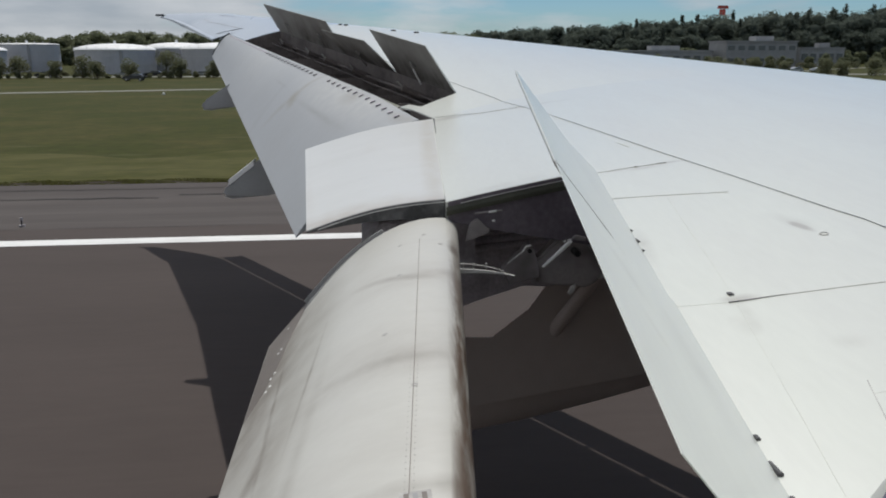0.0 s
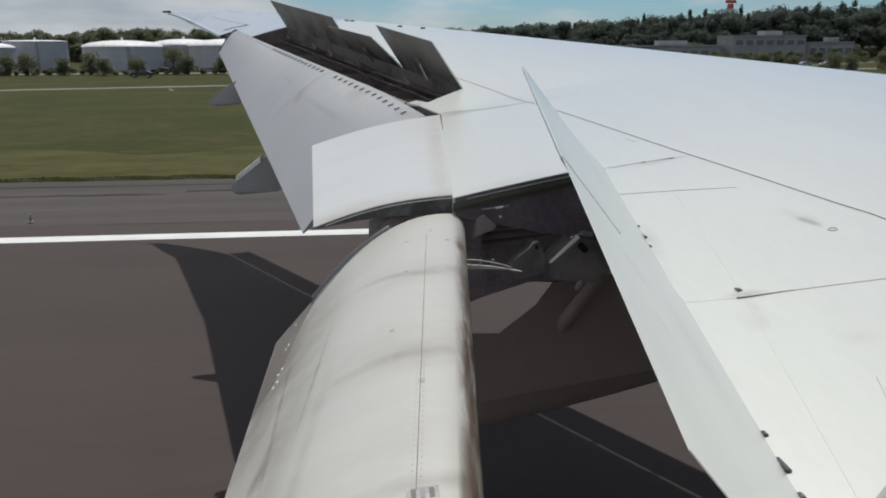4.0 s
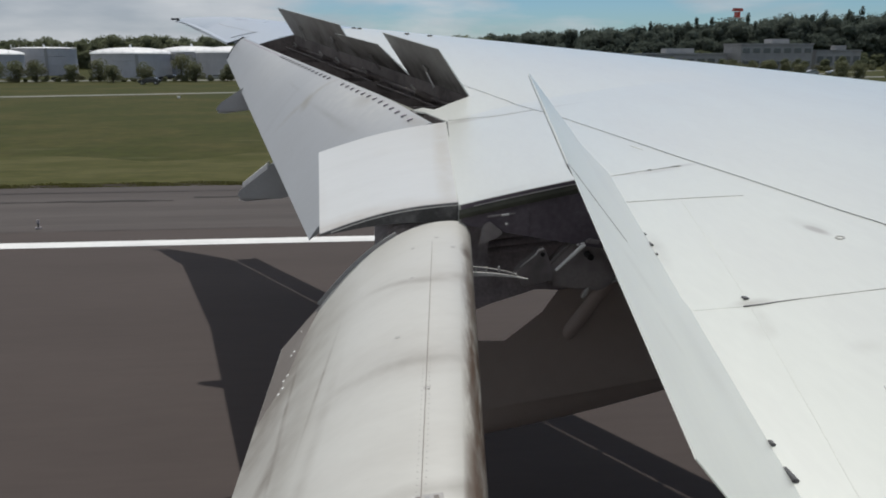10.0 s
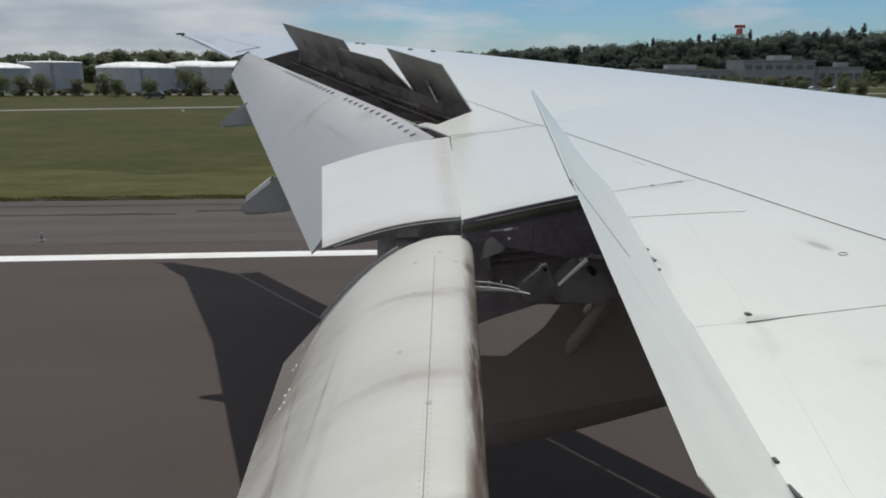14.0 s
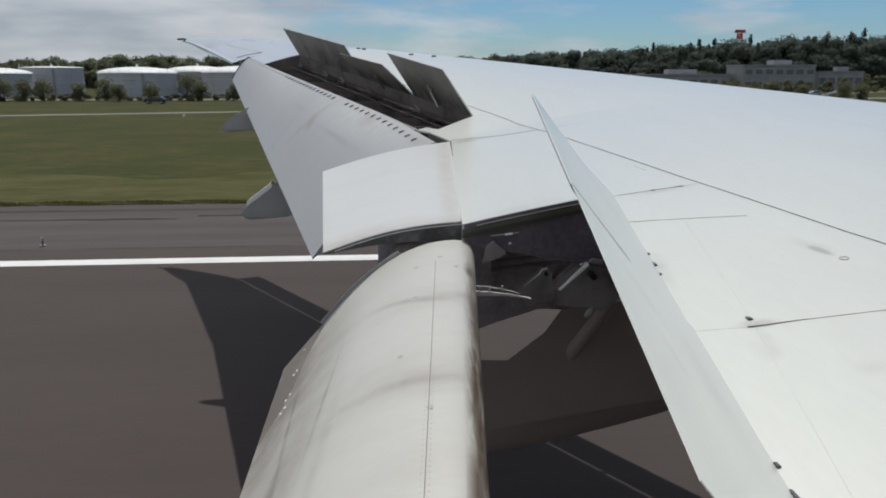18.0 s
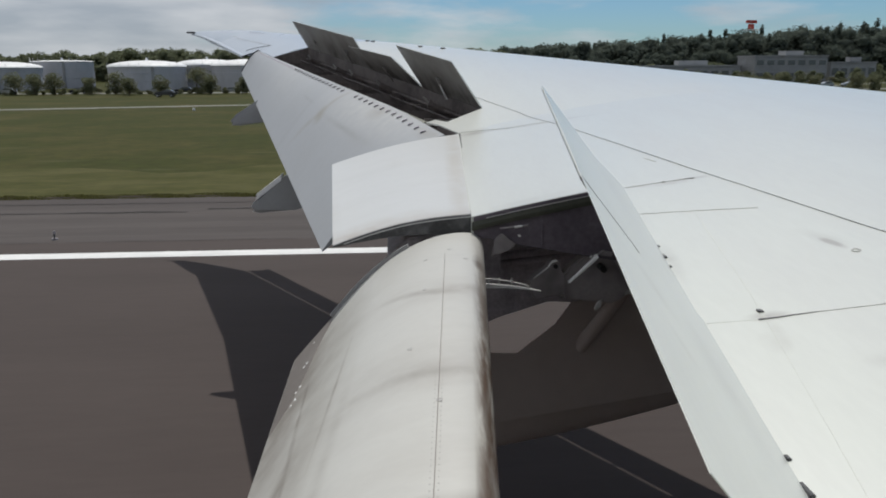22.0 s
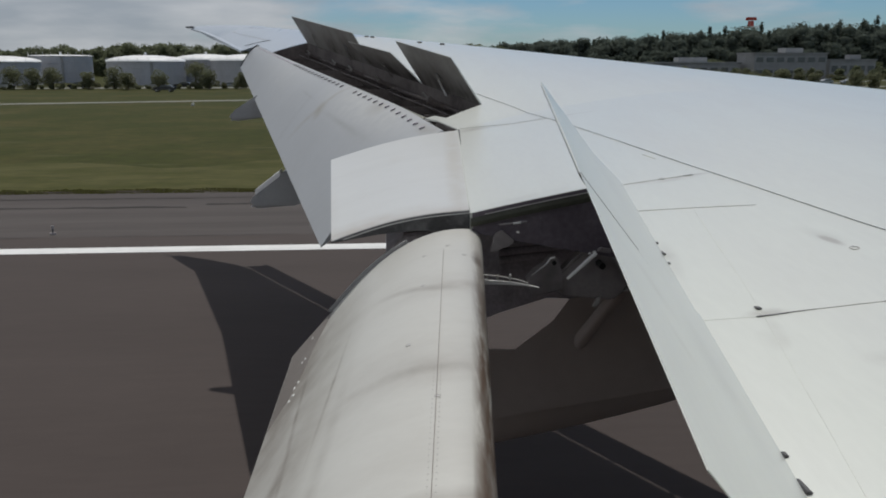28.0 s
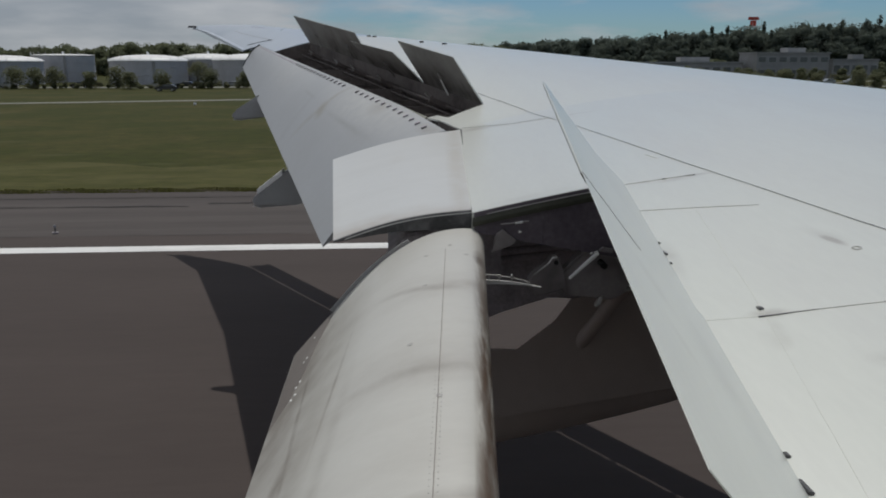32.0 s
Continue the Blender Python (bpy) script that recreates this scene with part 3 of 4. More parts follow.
def ribbon(points, width, material, parent, name="panel_seam", lift=0.003, thick=0.002, end=1.0):
    """A thin band of sealant laid along points."""
    rings = []
    for i, p in enumerate(points):
        a, b = points[max(i - 1, 0)], points[min(i + 1, len(points) - 1)]
        side = (b - a).cross(Vector((0, 0, 1))).normalized() * (width / 2 * lerp(1.0, end, i / (len(points) - 1)))
        up = Vector((0, 0, lift))
        rings.append([p - side + up, p + side + up, p + side + up - Vector((0, 0, thick)), p - side + up - Vector((0, 0, thick))])
    return part(name, loft(rings), material, parent)


# the flap's skin joint with a row of rivets on each side
joint = [flap_at(lerp(0.076, 0.10, (y - 2.0) / 2.0), y, 0.0) for y in stations(0.2, 4.45, 0.15)]
ribbon(joint, 0.004, GRIME, iflap, lift=0.002, end=0.55)

part("end_rim", loft([[flap_at(d, y, h) for y, h in ((4.842, -0.05), (4.842, 0.022), (4.862, 0.022), (4.862, -0.05))] for d in stations(0.35, 0.86, 0.06)]), GREY, iflap,
     "grey rim drawn for the flap's dark end face")


def strip_in(y):
    for (y0, d0), (y1, d1) in zip(STRIP, STRIP[1:]):
        if y0 <= y <= y1:
            return lerp(d0, d1, (y - y0) / (y1 - y0))
    return STRIP[-1][1]


STRIP = ((3.68, 1.0), (3.84, 0.925), (4.1, 0.89), (4.39, 0.885), (4.6, 0.86), (4.835, 0.84))
part("grime_strip", loft([[flap_at(lerp(strip_in(y), flap_chord(y) - 0.004, g), y, h) for g, h in ((0.0, 0.0015), (0.33, 0.002), (0.66, 0.002), (1.0, 0.001), (1.0, -0.002), (0.0, -0.002))]
                          for y in stations(3.68, 4.835, 0.05)]), GRIME, iflap, "brown-grey exhaust-stained strip")


def dome(r, flat=0.4):
    bm = bmesh.new()
    bmesh.ops.create_icosphere(bm, subdivisions=1, radius=r)
    bmesh.ops.scale(bm, vec=(1, 1, flat), verts=bm.verts)
    return bm


def shared(name, me, parent, place, m=None):
    ob = new(name, me)
    ob.parent = parent
    ob.matrix_basis = Matrix.Translation(place) @ (m or Matrix())
    return ob


def mesh_of(bm, material, name):
    me = bpy.data.meshes.new(name)
    bm.to_mesh(me)
    bm.free()
    me.materials.append(material)
    return me


rivet_mesh = mesh_of(dome(0.0032), SOOT, "rivet")
bolt_mesh = mesh_of(dome(0.011, 0.6), WORN_LIT, "bolt")
for i in range(62):
    y = 0.9 + i * 0.034
    for d in (lerp(0.062, 0.086, (y - 2.0) / 2.0), lerp(0.090, 0.114, (y - 2.0) / 2.0)):
        shared("rivet", rivet_mesh, iflap, flap_at(d, y, 0.0))
for d, y in ((0.95, 4.68), (0.93, 4.35), (0.945, 4.33), (0.895, 3.985), (0.913, 3.955), (0.89, 3.83), (0.908, 3.805)):
    shared("bolt", bolt_mesh, iflap, flap_at(d, y, 0.0), Matrix.Rotation(radians(-45), 4, "Y"))
grille = part("drain_grille", box((0.10, 0.075, 0.003), (0, 0, 0), 0.001), SOOT, iflap, "grimy recessed drain grille")
grille.matrix_basis = Matrix.Translation(flap_at(0.055, 2.035, 0.002)) @ Matrix.Rotation(-0.08, 4, "Y")
for k in range(3):
    part("grille_slot", box((0.016, 0.05, 0.002), (-0.028 + 0.028 * k, 0, 0.0025), 0.0005), GREY if k == 1 else GRIME, grille)
for d, y in ((0.08, 4.52), (-0.02, 4.33), (0.22, 4.42), (0.2, 3.93), (0.23, 3.24), (0.08, 2.72)):
    part("fastener_smear", dome(0.016, 0.12), SOOT, iflap).matrix_basis = Matrix.Translation(flap_at(d, y, 0.0)) @ Matrix.Rotation(math.atan(1.52 * d) * -1, 4, "Y")


# ---- flaperon ----
def flaperon_ring(y):
    f = (y - 4.95) / 3.0
    x0 = x_back(y) - 0.002
    x1, z1 = lerp(-0.39, -0.60, f), lerp(4.855, 5.02, f)
    z0 = lerp(5.051, 5.318, f)
    up = []
    for i in range(13):
        g = i / 12
        up.append((lerp(x0, x1, g), y, lerp(z0, z1, g) + 0.042 * math.sin(math.pi * g)))
    down = [(p[0], y, p[2] - 0.008 - 0.13 * (1 - i / 12) ** 0.9) for i, p in reversed(list(enumerate(up)))]
    return up + down


flaperon = part("flaperon", loft([flaperon_ring(y) for y in stations(4.95, 7.93, 0.3)]), FRON, aircraft,
                "white flaperon with rubbed hinge strip", True, 40)
fr = flaperon_ring
ribbon([Vector((x_back(y) - 0.004, y, lerp(5.051, 5.318, (y - 4.95) / 3.0) + 0.001)) for y in stations(5.0, 7.9, 0.3)], 0.006, FAINT, flaperon,
       "hinge_strip", 0.003)
part("edge_seal", loft([[(p[0], y, p[2] - 0.003) for p in fr(4.95)] for y in (4.925, 4.948)]), SEAL, flaperon)
part("bright_edge", loft([[(p[0], y, p[2] - dz) for y, dz in ((4.920, 0.012), (4.924, 0.012), (4.924, 0.018), (4.920, 0.018))] for p in fr(4.95)[:12]]), BRIGHT, flaperon, "rubbed bright lower edge")


# ---- outboard flap ----
def oflap_line(y):
    f = (y - 8.0) / 11.8
    inner = max(0.0, 1 - (y - 7.97) / 1.6)
    a = Vector((x_back(y) - 0.03 - 0.11 * inner, y, z_back(y) - 0.02 * inner))
    b = Vector((lerp(-0.75, -3.64, f), y, lerp(4.10, 5.86, f)))
    return a, b


def oflap_at(y, g, lift=0.0):
    a, b = oflap_line(y)
    bow = 0.14 * (b - a).length
    return a.lerp(b, g) + Vector((-0.35, 0, 1)) * (bow * math.sin(math.pi * g ** 0.8) * 0.6 + lift)


def oflap_ring(y):
    up = [oflap_at(y, i / 14) for i in range(15)]
    a, b = oflap_line(y)
    t = 0.16 * (b - a).length
    down = [p + Vector((0.5, 0, -1)) * (0.01 + t * (1 - i / 14) ** 0.8 * min(1, 0.35 + i / 5)) for i, p in reversed(list(enumerate(up)))]
    return up + down


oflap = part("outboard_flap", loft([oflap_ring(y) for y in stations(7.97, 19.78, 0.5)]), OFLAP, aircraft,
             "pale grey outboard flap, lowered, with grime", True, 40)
slot_mesh = mesh_of(box((0.062, 0.11, 0.012)), DARK, "slot")
for i in range(30):
    y = 8.35 + i * 0.235
    if 13 <= i <= 14:
        continue
    shared("slot", slot_mesh, oflap, oflap_at(y, 0.07, 0.0), Matrix.Rotation(radians(-18), 4, "Y"))

part("slot_gap", loft([[oflap_at(y, g, h) for g, h in ((0.05, -0.004), (0.085, -0.004), (0.085, 0.006), (0.05, 0.006))] for y in stations(15.3, 19.4, 0.4)]), DARK, oflap)
part("end_rim", loft([[oflap_at(19.76, g) + Vector((0, dy, dz)) for dy, dz in ((0.0, -0.06), (0.0, 0.035), (0.09, 0.035), (0.09, -0.06))] for g in stations(0.0, 0.98, 0.07)]), SEAL, oflap,
     "dark rim drawn for the gap at the flap's outboard end")

# ---- flap support fairings ----
def canoe(name, a, b, w, h, material, label):
    a, b = Vector(a), Vector(b)
    rings = []
    n = 14
    for i in range(n + 1):
        f = i / n
        fat = max(0.04, math.sin(math.pi * min(1, 0.12 + 0.88 * f) ** 0.75) ** 0.6 if f < 1 else 0.04)
        c = a.lerp(b, f)
        rings.append([c + Vector((0, math.cos(k / 32 * 2 * math.pi) * w * fat, math.sin(k / 32 * 2 * math.pi) * h * fat)) for k in range(32)])
    return part(name, loft(rings), material, aircraft, label, True, 60)


def track_fairing(y, outline, half, ridge=True):
    bm = plate(outline, y - half, y + half, 0.05)
    aft = min(x for x, z in outline)
    for v in bm.verts:
        v.co.y = y + (v.co.y - y) * lerp(0.12, 1.0, min(1.0, (v.co.x - aft) / 1.0) ** 0.7)
    ob = part("flap_track_fairing", bm, POD, aircraft, "grey flap track fairing under the flap", True, 30)
    (x0, z0), (x1, z1) = outline[1], outline[2]
    if ridge:
        part("sunlit_ridge", loft([[(lerp(x0, x1, f), y + dy, lerp(z0, z1, f) + dz) for dy, dz in ((-half * (0.3 + 0.4 * f), -0.03), (-half * (0.3 + 0.4 * f), 0.05), (half * (0.3 + 0.4 * f), 0.05), (half * (0.3 + 0.4 * f), -0.03))]
                                  for f in (0.08, 0.5, 0.98)]), WORN_LIT, ob)
    return ob


track_fairing(11.46, [(-2.101, 3.918), (-2.025, 4.08), (-1.595, 4.405), (-0.859, 4.902), (0.382, 5.14), (0.382, 4.567), (-0.573, 4.138), (-1.423, 3.928), (-2.025, 3.87)], 0.19)
track_fairing(15.92, [(-3.223, 4.871), (-3.136, 5.025), (-2.586, 5.37), (-1.833, 5.50), (-0.579, 5.904), (-0.579, 5.3), (-1.737, 5.035), (-2.509, 4.91), (-3.088, 4.832)], 0.175, False)
canoe("flap_support_fairing", (4.8, 5.9, 4.5), (-0.3, 5.9, 2.8), 0.30, 0.50, BROWN, "support fairing below the wing, tinted brown for ground bounce")

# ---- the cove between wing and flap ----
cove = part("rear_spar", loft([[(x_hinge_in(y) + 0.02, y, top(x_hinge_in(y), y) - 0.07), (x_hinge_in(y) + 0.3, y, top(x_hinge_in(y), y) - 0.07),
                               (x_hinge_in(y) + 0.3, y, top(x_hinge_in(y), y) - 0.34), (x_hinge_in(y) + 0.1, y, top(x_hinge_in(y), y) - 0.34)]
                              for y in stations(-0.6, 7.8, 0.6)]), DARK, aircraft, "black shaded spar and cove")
part("spar_dark_sheet", loft([[(x_hinge_in(y) - 0.002, y, top(x_hinge_in(y), y) - 0.006), (x_hinge_in(y) - 0.008, y, top(x_hinge_in(y), y) - 0.006),
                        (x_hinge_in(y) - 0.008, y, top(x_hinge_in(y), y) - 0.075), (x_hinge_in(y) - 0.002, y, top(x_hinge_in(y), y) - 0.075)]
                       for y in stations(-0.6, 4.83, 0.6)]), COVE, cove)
part("infill_block", plate([(0.62, 4.92), (1.95, 5.0), (2.1, 4.16), (1.51, 4.08), (1.27, 4.12), (0.7, 3.90)], 6.0, 6.5, 0.02), DARK, cove)
part("infill_block", plate([(-0.04, 4.72), (0.02, 4.58), (0.75, 4.40), (0.75, 4.93), (0.1, 4.86)], 5.1, 6.6, 0.015), DARK, cove)
part("bay_dark_sheet", loft([[(x, y, z) for y in (4.842, 4.85) for z in ((top(x, 4.86) - 0.005, low(x, 4.86) - 0.004) if y < 4.845 else (low(x, 4.86) - 0.004, top(x, 4.86) - 0.005))]
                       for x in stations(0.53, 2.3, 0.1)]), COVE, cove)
part("gap_shade_strip", loft([[(x_back(y) - 0.006, y, z_back(y) - 0.012), (x_back(y) - 0.002, y, z_back(y) - 0.012), (x_back(y) - 0.002, y, z_back(y) - 0.2),
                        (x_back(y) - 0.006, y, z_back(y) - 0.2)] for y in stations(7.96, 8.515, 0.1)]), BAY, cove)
part("bay_end_sheet", plate([(x_hinge_out(17.9) + 0.01, top(x_hinge_out(17.9), 17.9) - 0.012), (x_back(17.9) - 0.01, z_back(17.9) + 0.0),
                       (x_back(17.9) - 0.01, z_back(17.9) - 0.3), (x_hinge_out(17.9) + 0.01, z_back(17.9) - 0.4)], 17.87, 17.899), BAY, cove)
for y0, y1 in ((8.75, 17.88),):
    part("bay_dark_sheet", loft([[(x_hinge_out(y) - 0.006, y, top(x_hinge_out(y), y) - 0.003), (x_hinge_out(y) - 0.002, y, top(x_hinge_out(y), y) - 0.003),
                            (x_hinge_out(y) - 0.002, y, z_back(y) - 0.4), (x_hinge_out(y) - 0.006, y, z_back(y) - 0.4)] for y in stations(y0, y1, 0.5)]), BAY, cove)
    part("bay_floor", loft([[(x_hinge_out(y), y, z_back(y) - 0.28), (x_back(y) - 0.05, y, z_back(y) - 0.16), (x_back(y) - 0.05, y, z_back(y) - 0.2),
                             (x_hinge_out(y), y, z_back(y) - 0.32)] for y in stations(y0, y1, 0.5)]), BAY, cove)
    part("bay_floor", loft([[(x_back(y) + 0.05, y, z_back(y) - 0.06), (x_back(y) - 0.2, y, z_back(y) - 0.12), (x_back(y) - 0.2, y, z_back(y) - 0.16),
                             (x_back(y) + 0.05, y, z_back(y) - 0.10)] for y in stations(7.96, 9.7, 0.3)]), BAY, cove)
    rng = random.Random(17)
    y = y0 + 0.35
    while y < y1 - 0.3:
        wide = abs(x_hinge_out(y) - x_back(y))
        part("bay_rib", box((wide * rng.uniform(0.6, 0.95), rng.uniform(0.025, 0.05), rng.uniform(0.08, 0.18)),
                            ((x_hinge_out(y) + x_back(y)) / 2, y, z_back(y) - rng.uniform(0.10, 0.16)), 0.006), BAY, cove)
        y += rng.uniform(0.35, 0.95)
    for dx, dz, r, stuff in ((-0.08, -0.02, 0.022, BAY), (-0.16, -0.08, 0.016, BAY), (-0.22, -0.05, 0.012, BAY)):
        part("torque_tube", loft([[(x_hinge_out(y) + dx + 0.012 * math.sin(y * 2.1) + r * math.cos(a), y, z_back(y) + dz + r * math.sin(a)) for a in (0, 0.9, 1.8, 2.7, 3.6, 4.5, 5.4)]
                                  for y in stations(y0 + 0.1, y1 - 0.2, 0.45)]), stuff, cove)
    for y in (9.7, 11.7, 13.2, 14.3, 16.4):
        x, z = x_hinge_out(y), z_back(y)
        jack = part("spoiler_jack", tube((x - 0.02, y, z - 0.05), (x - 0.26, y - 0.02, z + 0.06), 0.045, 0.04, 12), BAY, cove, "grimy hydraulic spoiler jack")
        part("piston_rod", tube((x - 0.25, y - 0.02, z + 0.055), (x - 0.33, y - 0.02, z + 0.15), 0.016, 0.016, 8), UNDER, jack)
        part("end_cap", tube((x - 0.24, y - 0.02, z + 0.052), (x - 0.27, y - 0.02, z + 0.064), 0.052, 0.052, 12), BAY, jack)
part("shroud_strip", loft([[(x_back(y) + 0.03, y, z_back(y) - 0.03), (x_back(y) - 0.03, y, z_back(y) - 0.045), (x_back(y) - 0.03, y, z_back(y) - 0.06), (x_back(y) + 0.03, y, z_back(y) - 0.045)]
                           for y in stations(8.9, 11.6, 0.3)]), OLIVE, cove, "olive-grey shroud strip")
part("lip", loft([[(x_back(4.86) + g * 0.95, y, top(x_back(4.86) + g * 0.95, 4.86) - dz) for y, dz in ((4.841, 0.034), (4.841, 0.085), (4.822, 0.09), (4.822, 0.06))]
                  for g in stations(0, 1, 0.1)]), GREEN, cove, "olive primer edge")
part("edge_trim", loft([[(x_back(4.86) + g * 0.95, y, top(x_back(4.86) + g * 0.95, 4.86) - dz) for y, dz in ((4.8415, 0.026), (4.8415, 0.031), (4.837, 0.031), (4.837, 0.026))]
                        for g in stations(0.1, 1, 0.1)]), BRIGHT, cove)
rail = part("guide_rail", loft([[(lerp(0.5, 0.93, f), y, 4.672 - 0.055 * f * f + dz) for y, dz in ((4.59, 0.0), (4.605, 0.0), (4.605, -0.034 + 0.030 * f), (4.59, -0.034 + 0.030 * f))]
                                for f in stations(0, 1, 0.1)]), WORN_LIT, cove, "white slotted guide rail")
part("upper_rail", loft([[(lerp(0.5, 0.86, f), y, 4.708 - 0.06 * f * f + dz) for y, dz in ((4.595, 0.0), (4.605, 0.0), (4.605, -0.005), (4.595, -0.005))]
                         for f in stations(0, 1, 0.1)]), BRIGHT, rail)
for x in (0.60, 0.665, 0.745):
    part("post", box((0.012, 0.01, 0.04), (x, 4.60, 4.682)), BRIGHT, rail)
arm = part("crank_arm", plate([(0.90, 4.58), (0.94, 4.622), (1.03, 4.695), (1.043, 4.722), (1.06, 4.738), (1.08, 4.740), (1.10, 4.728), (1.115, 4.70), (1.15, 4.60), (1.155, 4.52), (0.95, 4.47)], 4.86, 4.96, 0.006), MECH, cove,
           "dark grey crank arm with bright edge")
part("hole_disc", tube((1.078, 4.845, 4.705), (1.078, 4.98, 4.705), 0.015), RUBBER, arm)
part("bright_edge", tube((0.93, 4.857, 4.622), (1.03, 4.857, 4.70), 0.003, 0.006), BRIGHT, arm)
part("bright_edge", tube((1.03, 4.857, 4.70), (1.05, 4.857, 4.732), 0.006), WORN_LIT, arm)
part("bright_edge", tube((1.05, 4.857, 4.735), (1.085, 4.857, 4.742), 0.007), WORN_LIT, arm)
bell = part("bell_crank", plate([(1.10, 4.60), (1.32, 4.81), (1.42, 4.84), (1.50, 4.7), (1.62, 4.5), (1.5, 4.42), (1.15, 4.46)], 4.9, 5.0, 0.015), MECH, cove,
            "dark grey bell crank")
part("link_rod", plate([(1.125, 4.645), (1.285, 4.802), (1.315, 4.812), (1.303, 4.794), (1.131, 4.640)], 4.66, 4.70, 0.003), WORN_LIT, bell, "link rod painted bright for the sun on it")
part("bolt", tube((1.275, 4.74, 4.79), (1.29, 4.74, 4.80), 0.006), WORN_LIT, bell)
part("bolt", tube((1.30, 4.74, 4.80), (1.325, 4.74, 4.806), 0.006), WORN_LIT, bell)
part("lock_plate", plate([(1.335, 4.805), (1.36, 4.83), (1.43, 4.815), (1.42, 4.79)], 4.74, 4.78, 0.004), MECH, bell)
part("pivot_hole_disc", tube((1.39, 4.80, 4.69), (1.39, 4.92, 4.69), 0.022), RUBBER, bell)
part("strut", tube((1.70, 5.0, 4.62), (1.33, 6.05, 3.35), 0.045, 0.066, 24), BROWN, bell)
part("lit_chip", plate([(1.365, 4.385), (1.40, 4.455), (1.425, 4.47), (1.41, 4.40), (1.375, 4.37)], 4.90, 4.93, 0.004), BRIGHT, bell)
part("lit_chip", plate([(1.56, 4.48), (1.575, 4.515), (1.65, 4.53), (1.64, 4.49)], 4.90, 4.93, 0.004), BRIGHT, bell)
part("link_plate", plate([(1.375, 4.21), (1.255, 4.03), (0.96, 3.80), (0.66, 3.82), (0.66, 3.2), (2.3, 3.45), (2.3, 4.40)], 5.605, 5.62, 0.003), BROWN, cove, "shaded link plate")
part("bracket", plate([(0.64, 4.79), (0.67, 4.915), (0.715, 4.945), (0.805, 4.87), (0.77, 4.835)], 4.80, 4.83, 0.006), MECH, cove)
part("fluid_line", tube((0.70, 4.81, 4.977), (0.88, 4.81, 4.995), 0.006), MECH, cove)
part("fitting", tube((0.79, 4.81, 4.984), (0.84, 4.81, 4.991), 0.008), WORN_LIT, cove)
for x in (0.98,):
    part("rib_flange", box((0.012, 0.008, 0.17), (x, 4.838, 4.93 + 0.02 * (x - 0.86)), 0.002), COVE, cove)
part("clip", box((0.018, 0.02, 0.012), (0.825, 4.82, 4.925), 0.002), WORN_LIT, cove)
for k in range(4):
    part("duct", tube((0.7, 5.3 + 0.2 * k, 4.80 - 0.12 * k), (1.6, 5.3 + 0.2 * k, 4.84 - 0.10 * k), 0.03), DARK, cove)


# ---- seams and marks on the upper skin ----
def skin(x, y):
    return Vector((x, y, top(x, y)))


def seam(ends, width, material, name="panel_seam", lift=0.0022, end=1.0):
    pts = []
    for a, b in zip(ends, ends[1:]):
        n = max(2, int(math.hypot(b[0] - a[0], b[1] - a[1]) / 0.15))
        pts += [skin(lerp(a[0], b[0], i / n), lerp(a[1], b[1], i / n)) for i in range(n)]
    pts.append(skin(*ends[-1]))
    return ribbon(pts, width, material, wing, name, lift, 0.002, end)


seam([(2.75, -0.4), (2.318, 3.3), (2.27, 3.5), (2.188, 3.92), (2.1, 4.38), (1.985, 4.95), (1.84, 5.78), (1.62, 7.05), (1.37, 8.22), (1.07, 9.24), (0.55, 10.9),
      (-1.5, 17.6)], 0.0038, SEAL, "panel_seam", 0.0035)
seam([(0.73, 7.94), (1.16, 7.56), (1.532, 7.46)], 0.009, SOOT)
seam([(x_back(7.9) + 0.008, 7.9), (x_back(7.5) + 0.008, 7.5), (x_back(7.1) + 0.006, 7.1)], 0.016, SEAL, "joint_soot", 0.004, 0.2)
seam([(1.37, 4.22), (1.98, 3.97)], 0.0045, SOOT)
seam([(1.405, 2.71), (1.63, 2.69), (1.9, 2.66), (2.3, 2.62)], 0.0026, SOOT)
seam([(1.398, 2.713), (1.46, 2.705), (1.53, 2.70), (1.62, 2.691)], 0.010, SEAL, "soot_mark", 0.003, 0.15)
seam([(1.465, 4.77), (1.72, 4.745), (1.91, 4.725)], 0.003, SOOT)
seam([(1.92, 4.722), (1.86, 4.735)], 0.014, SEAL, "soot_mark", 0.003, 0.2)
seam([(1.53, 2.05), (1.496, 1.957), (1.44, 1.80), (1.36, 1.55)], 0.003, SOOT, "panel_seam", 0.0007)
seam([(1.505, 1.98), (1.62, 1.975)], 0.002, FAINT, "panel_seam", 0.0007)
seam([(1.67, 4.05), (1.48, 2.98), (1.426, 2.713), (1.335, 2.30), (1.262, 1.96), (1.179, 1.592), (1.10, 1.25)], 0.0022, FAINT, "panel_seam", 0.0007)
seam([(1.20, 2.765), (1.30, 2.74), (1.40, 2.715)], 0.003, FAINT, "panel_seam", 0.0007)
seam([(1.86, 5.27), (1.83, 5.43)], 0.012, FAINT)
seam([(-4.3, 25.3), (-3.68, 23.95)], 0.035, DARK, "panel_seam", 0.004)
seam([(-3.66, 20.8), (-3.3, 20.5), (-2.92, 20.12)], 0.05, DARK, "panel_seam", 0.004)
seam([(-2.95, 20.15), (-4.4, 24.0), (-4.78, 25.2)], 0.016, SOOT, "panel_seam", 0.004)
seam([(-1.9, 20.0), (-3.4, 24.8)], 0.02, FAINT)


def ring_mark(x, y, r, material, name="access_ring"):
    pts = [skin(x + r * math.cos(k / 16 * 2 * math.pi), y + r * math.sin(k / 16 * 2 * math.pi)) for k in range(17)]
    return ribbon(pts, r * 0.35, material, wing, name, 0.003)


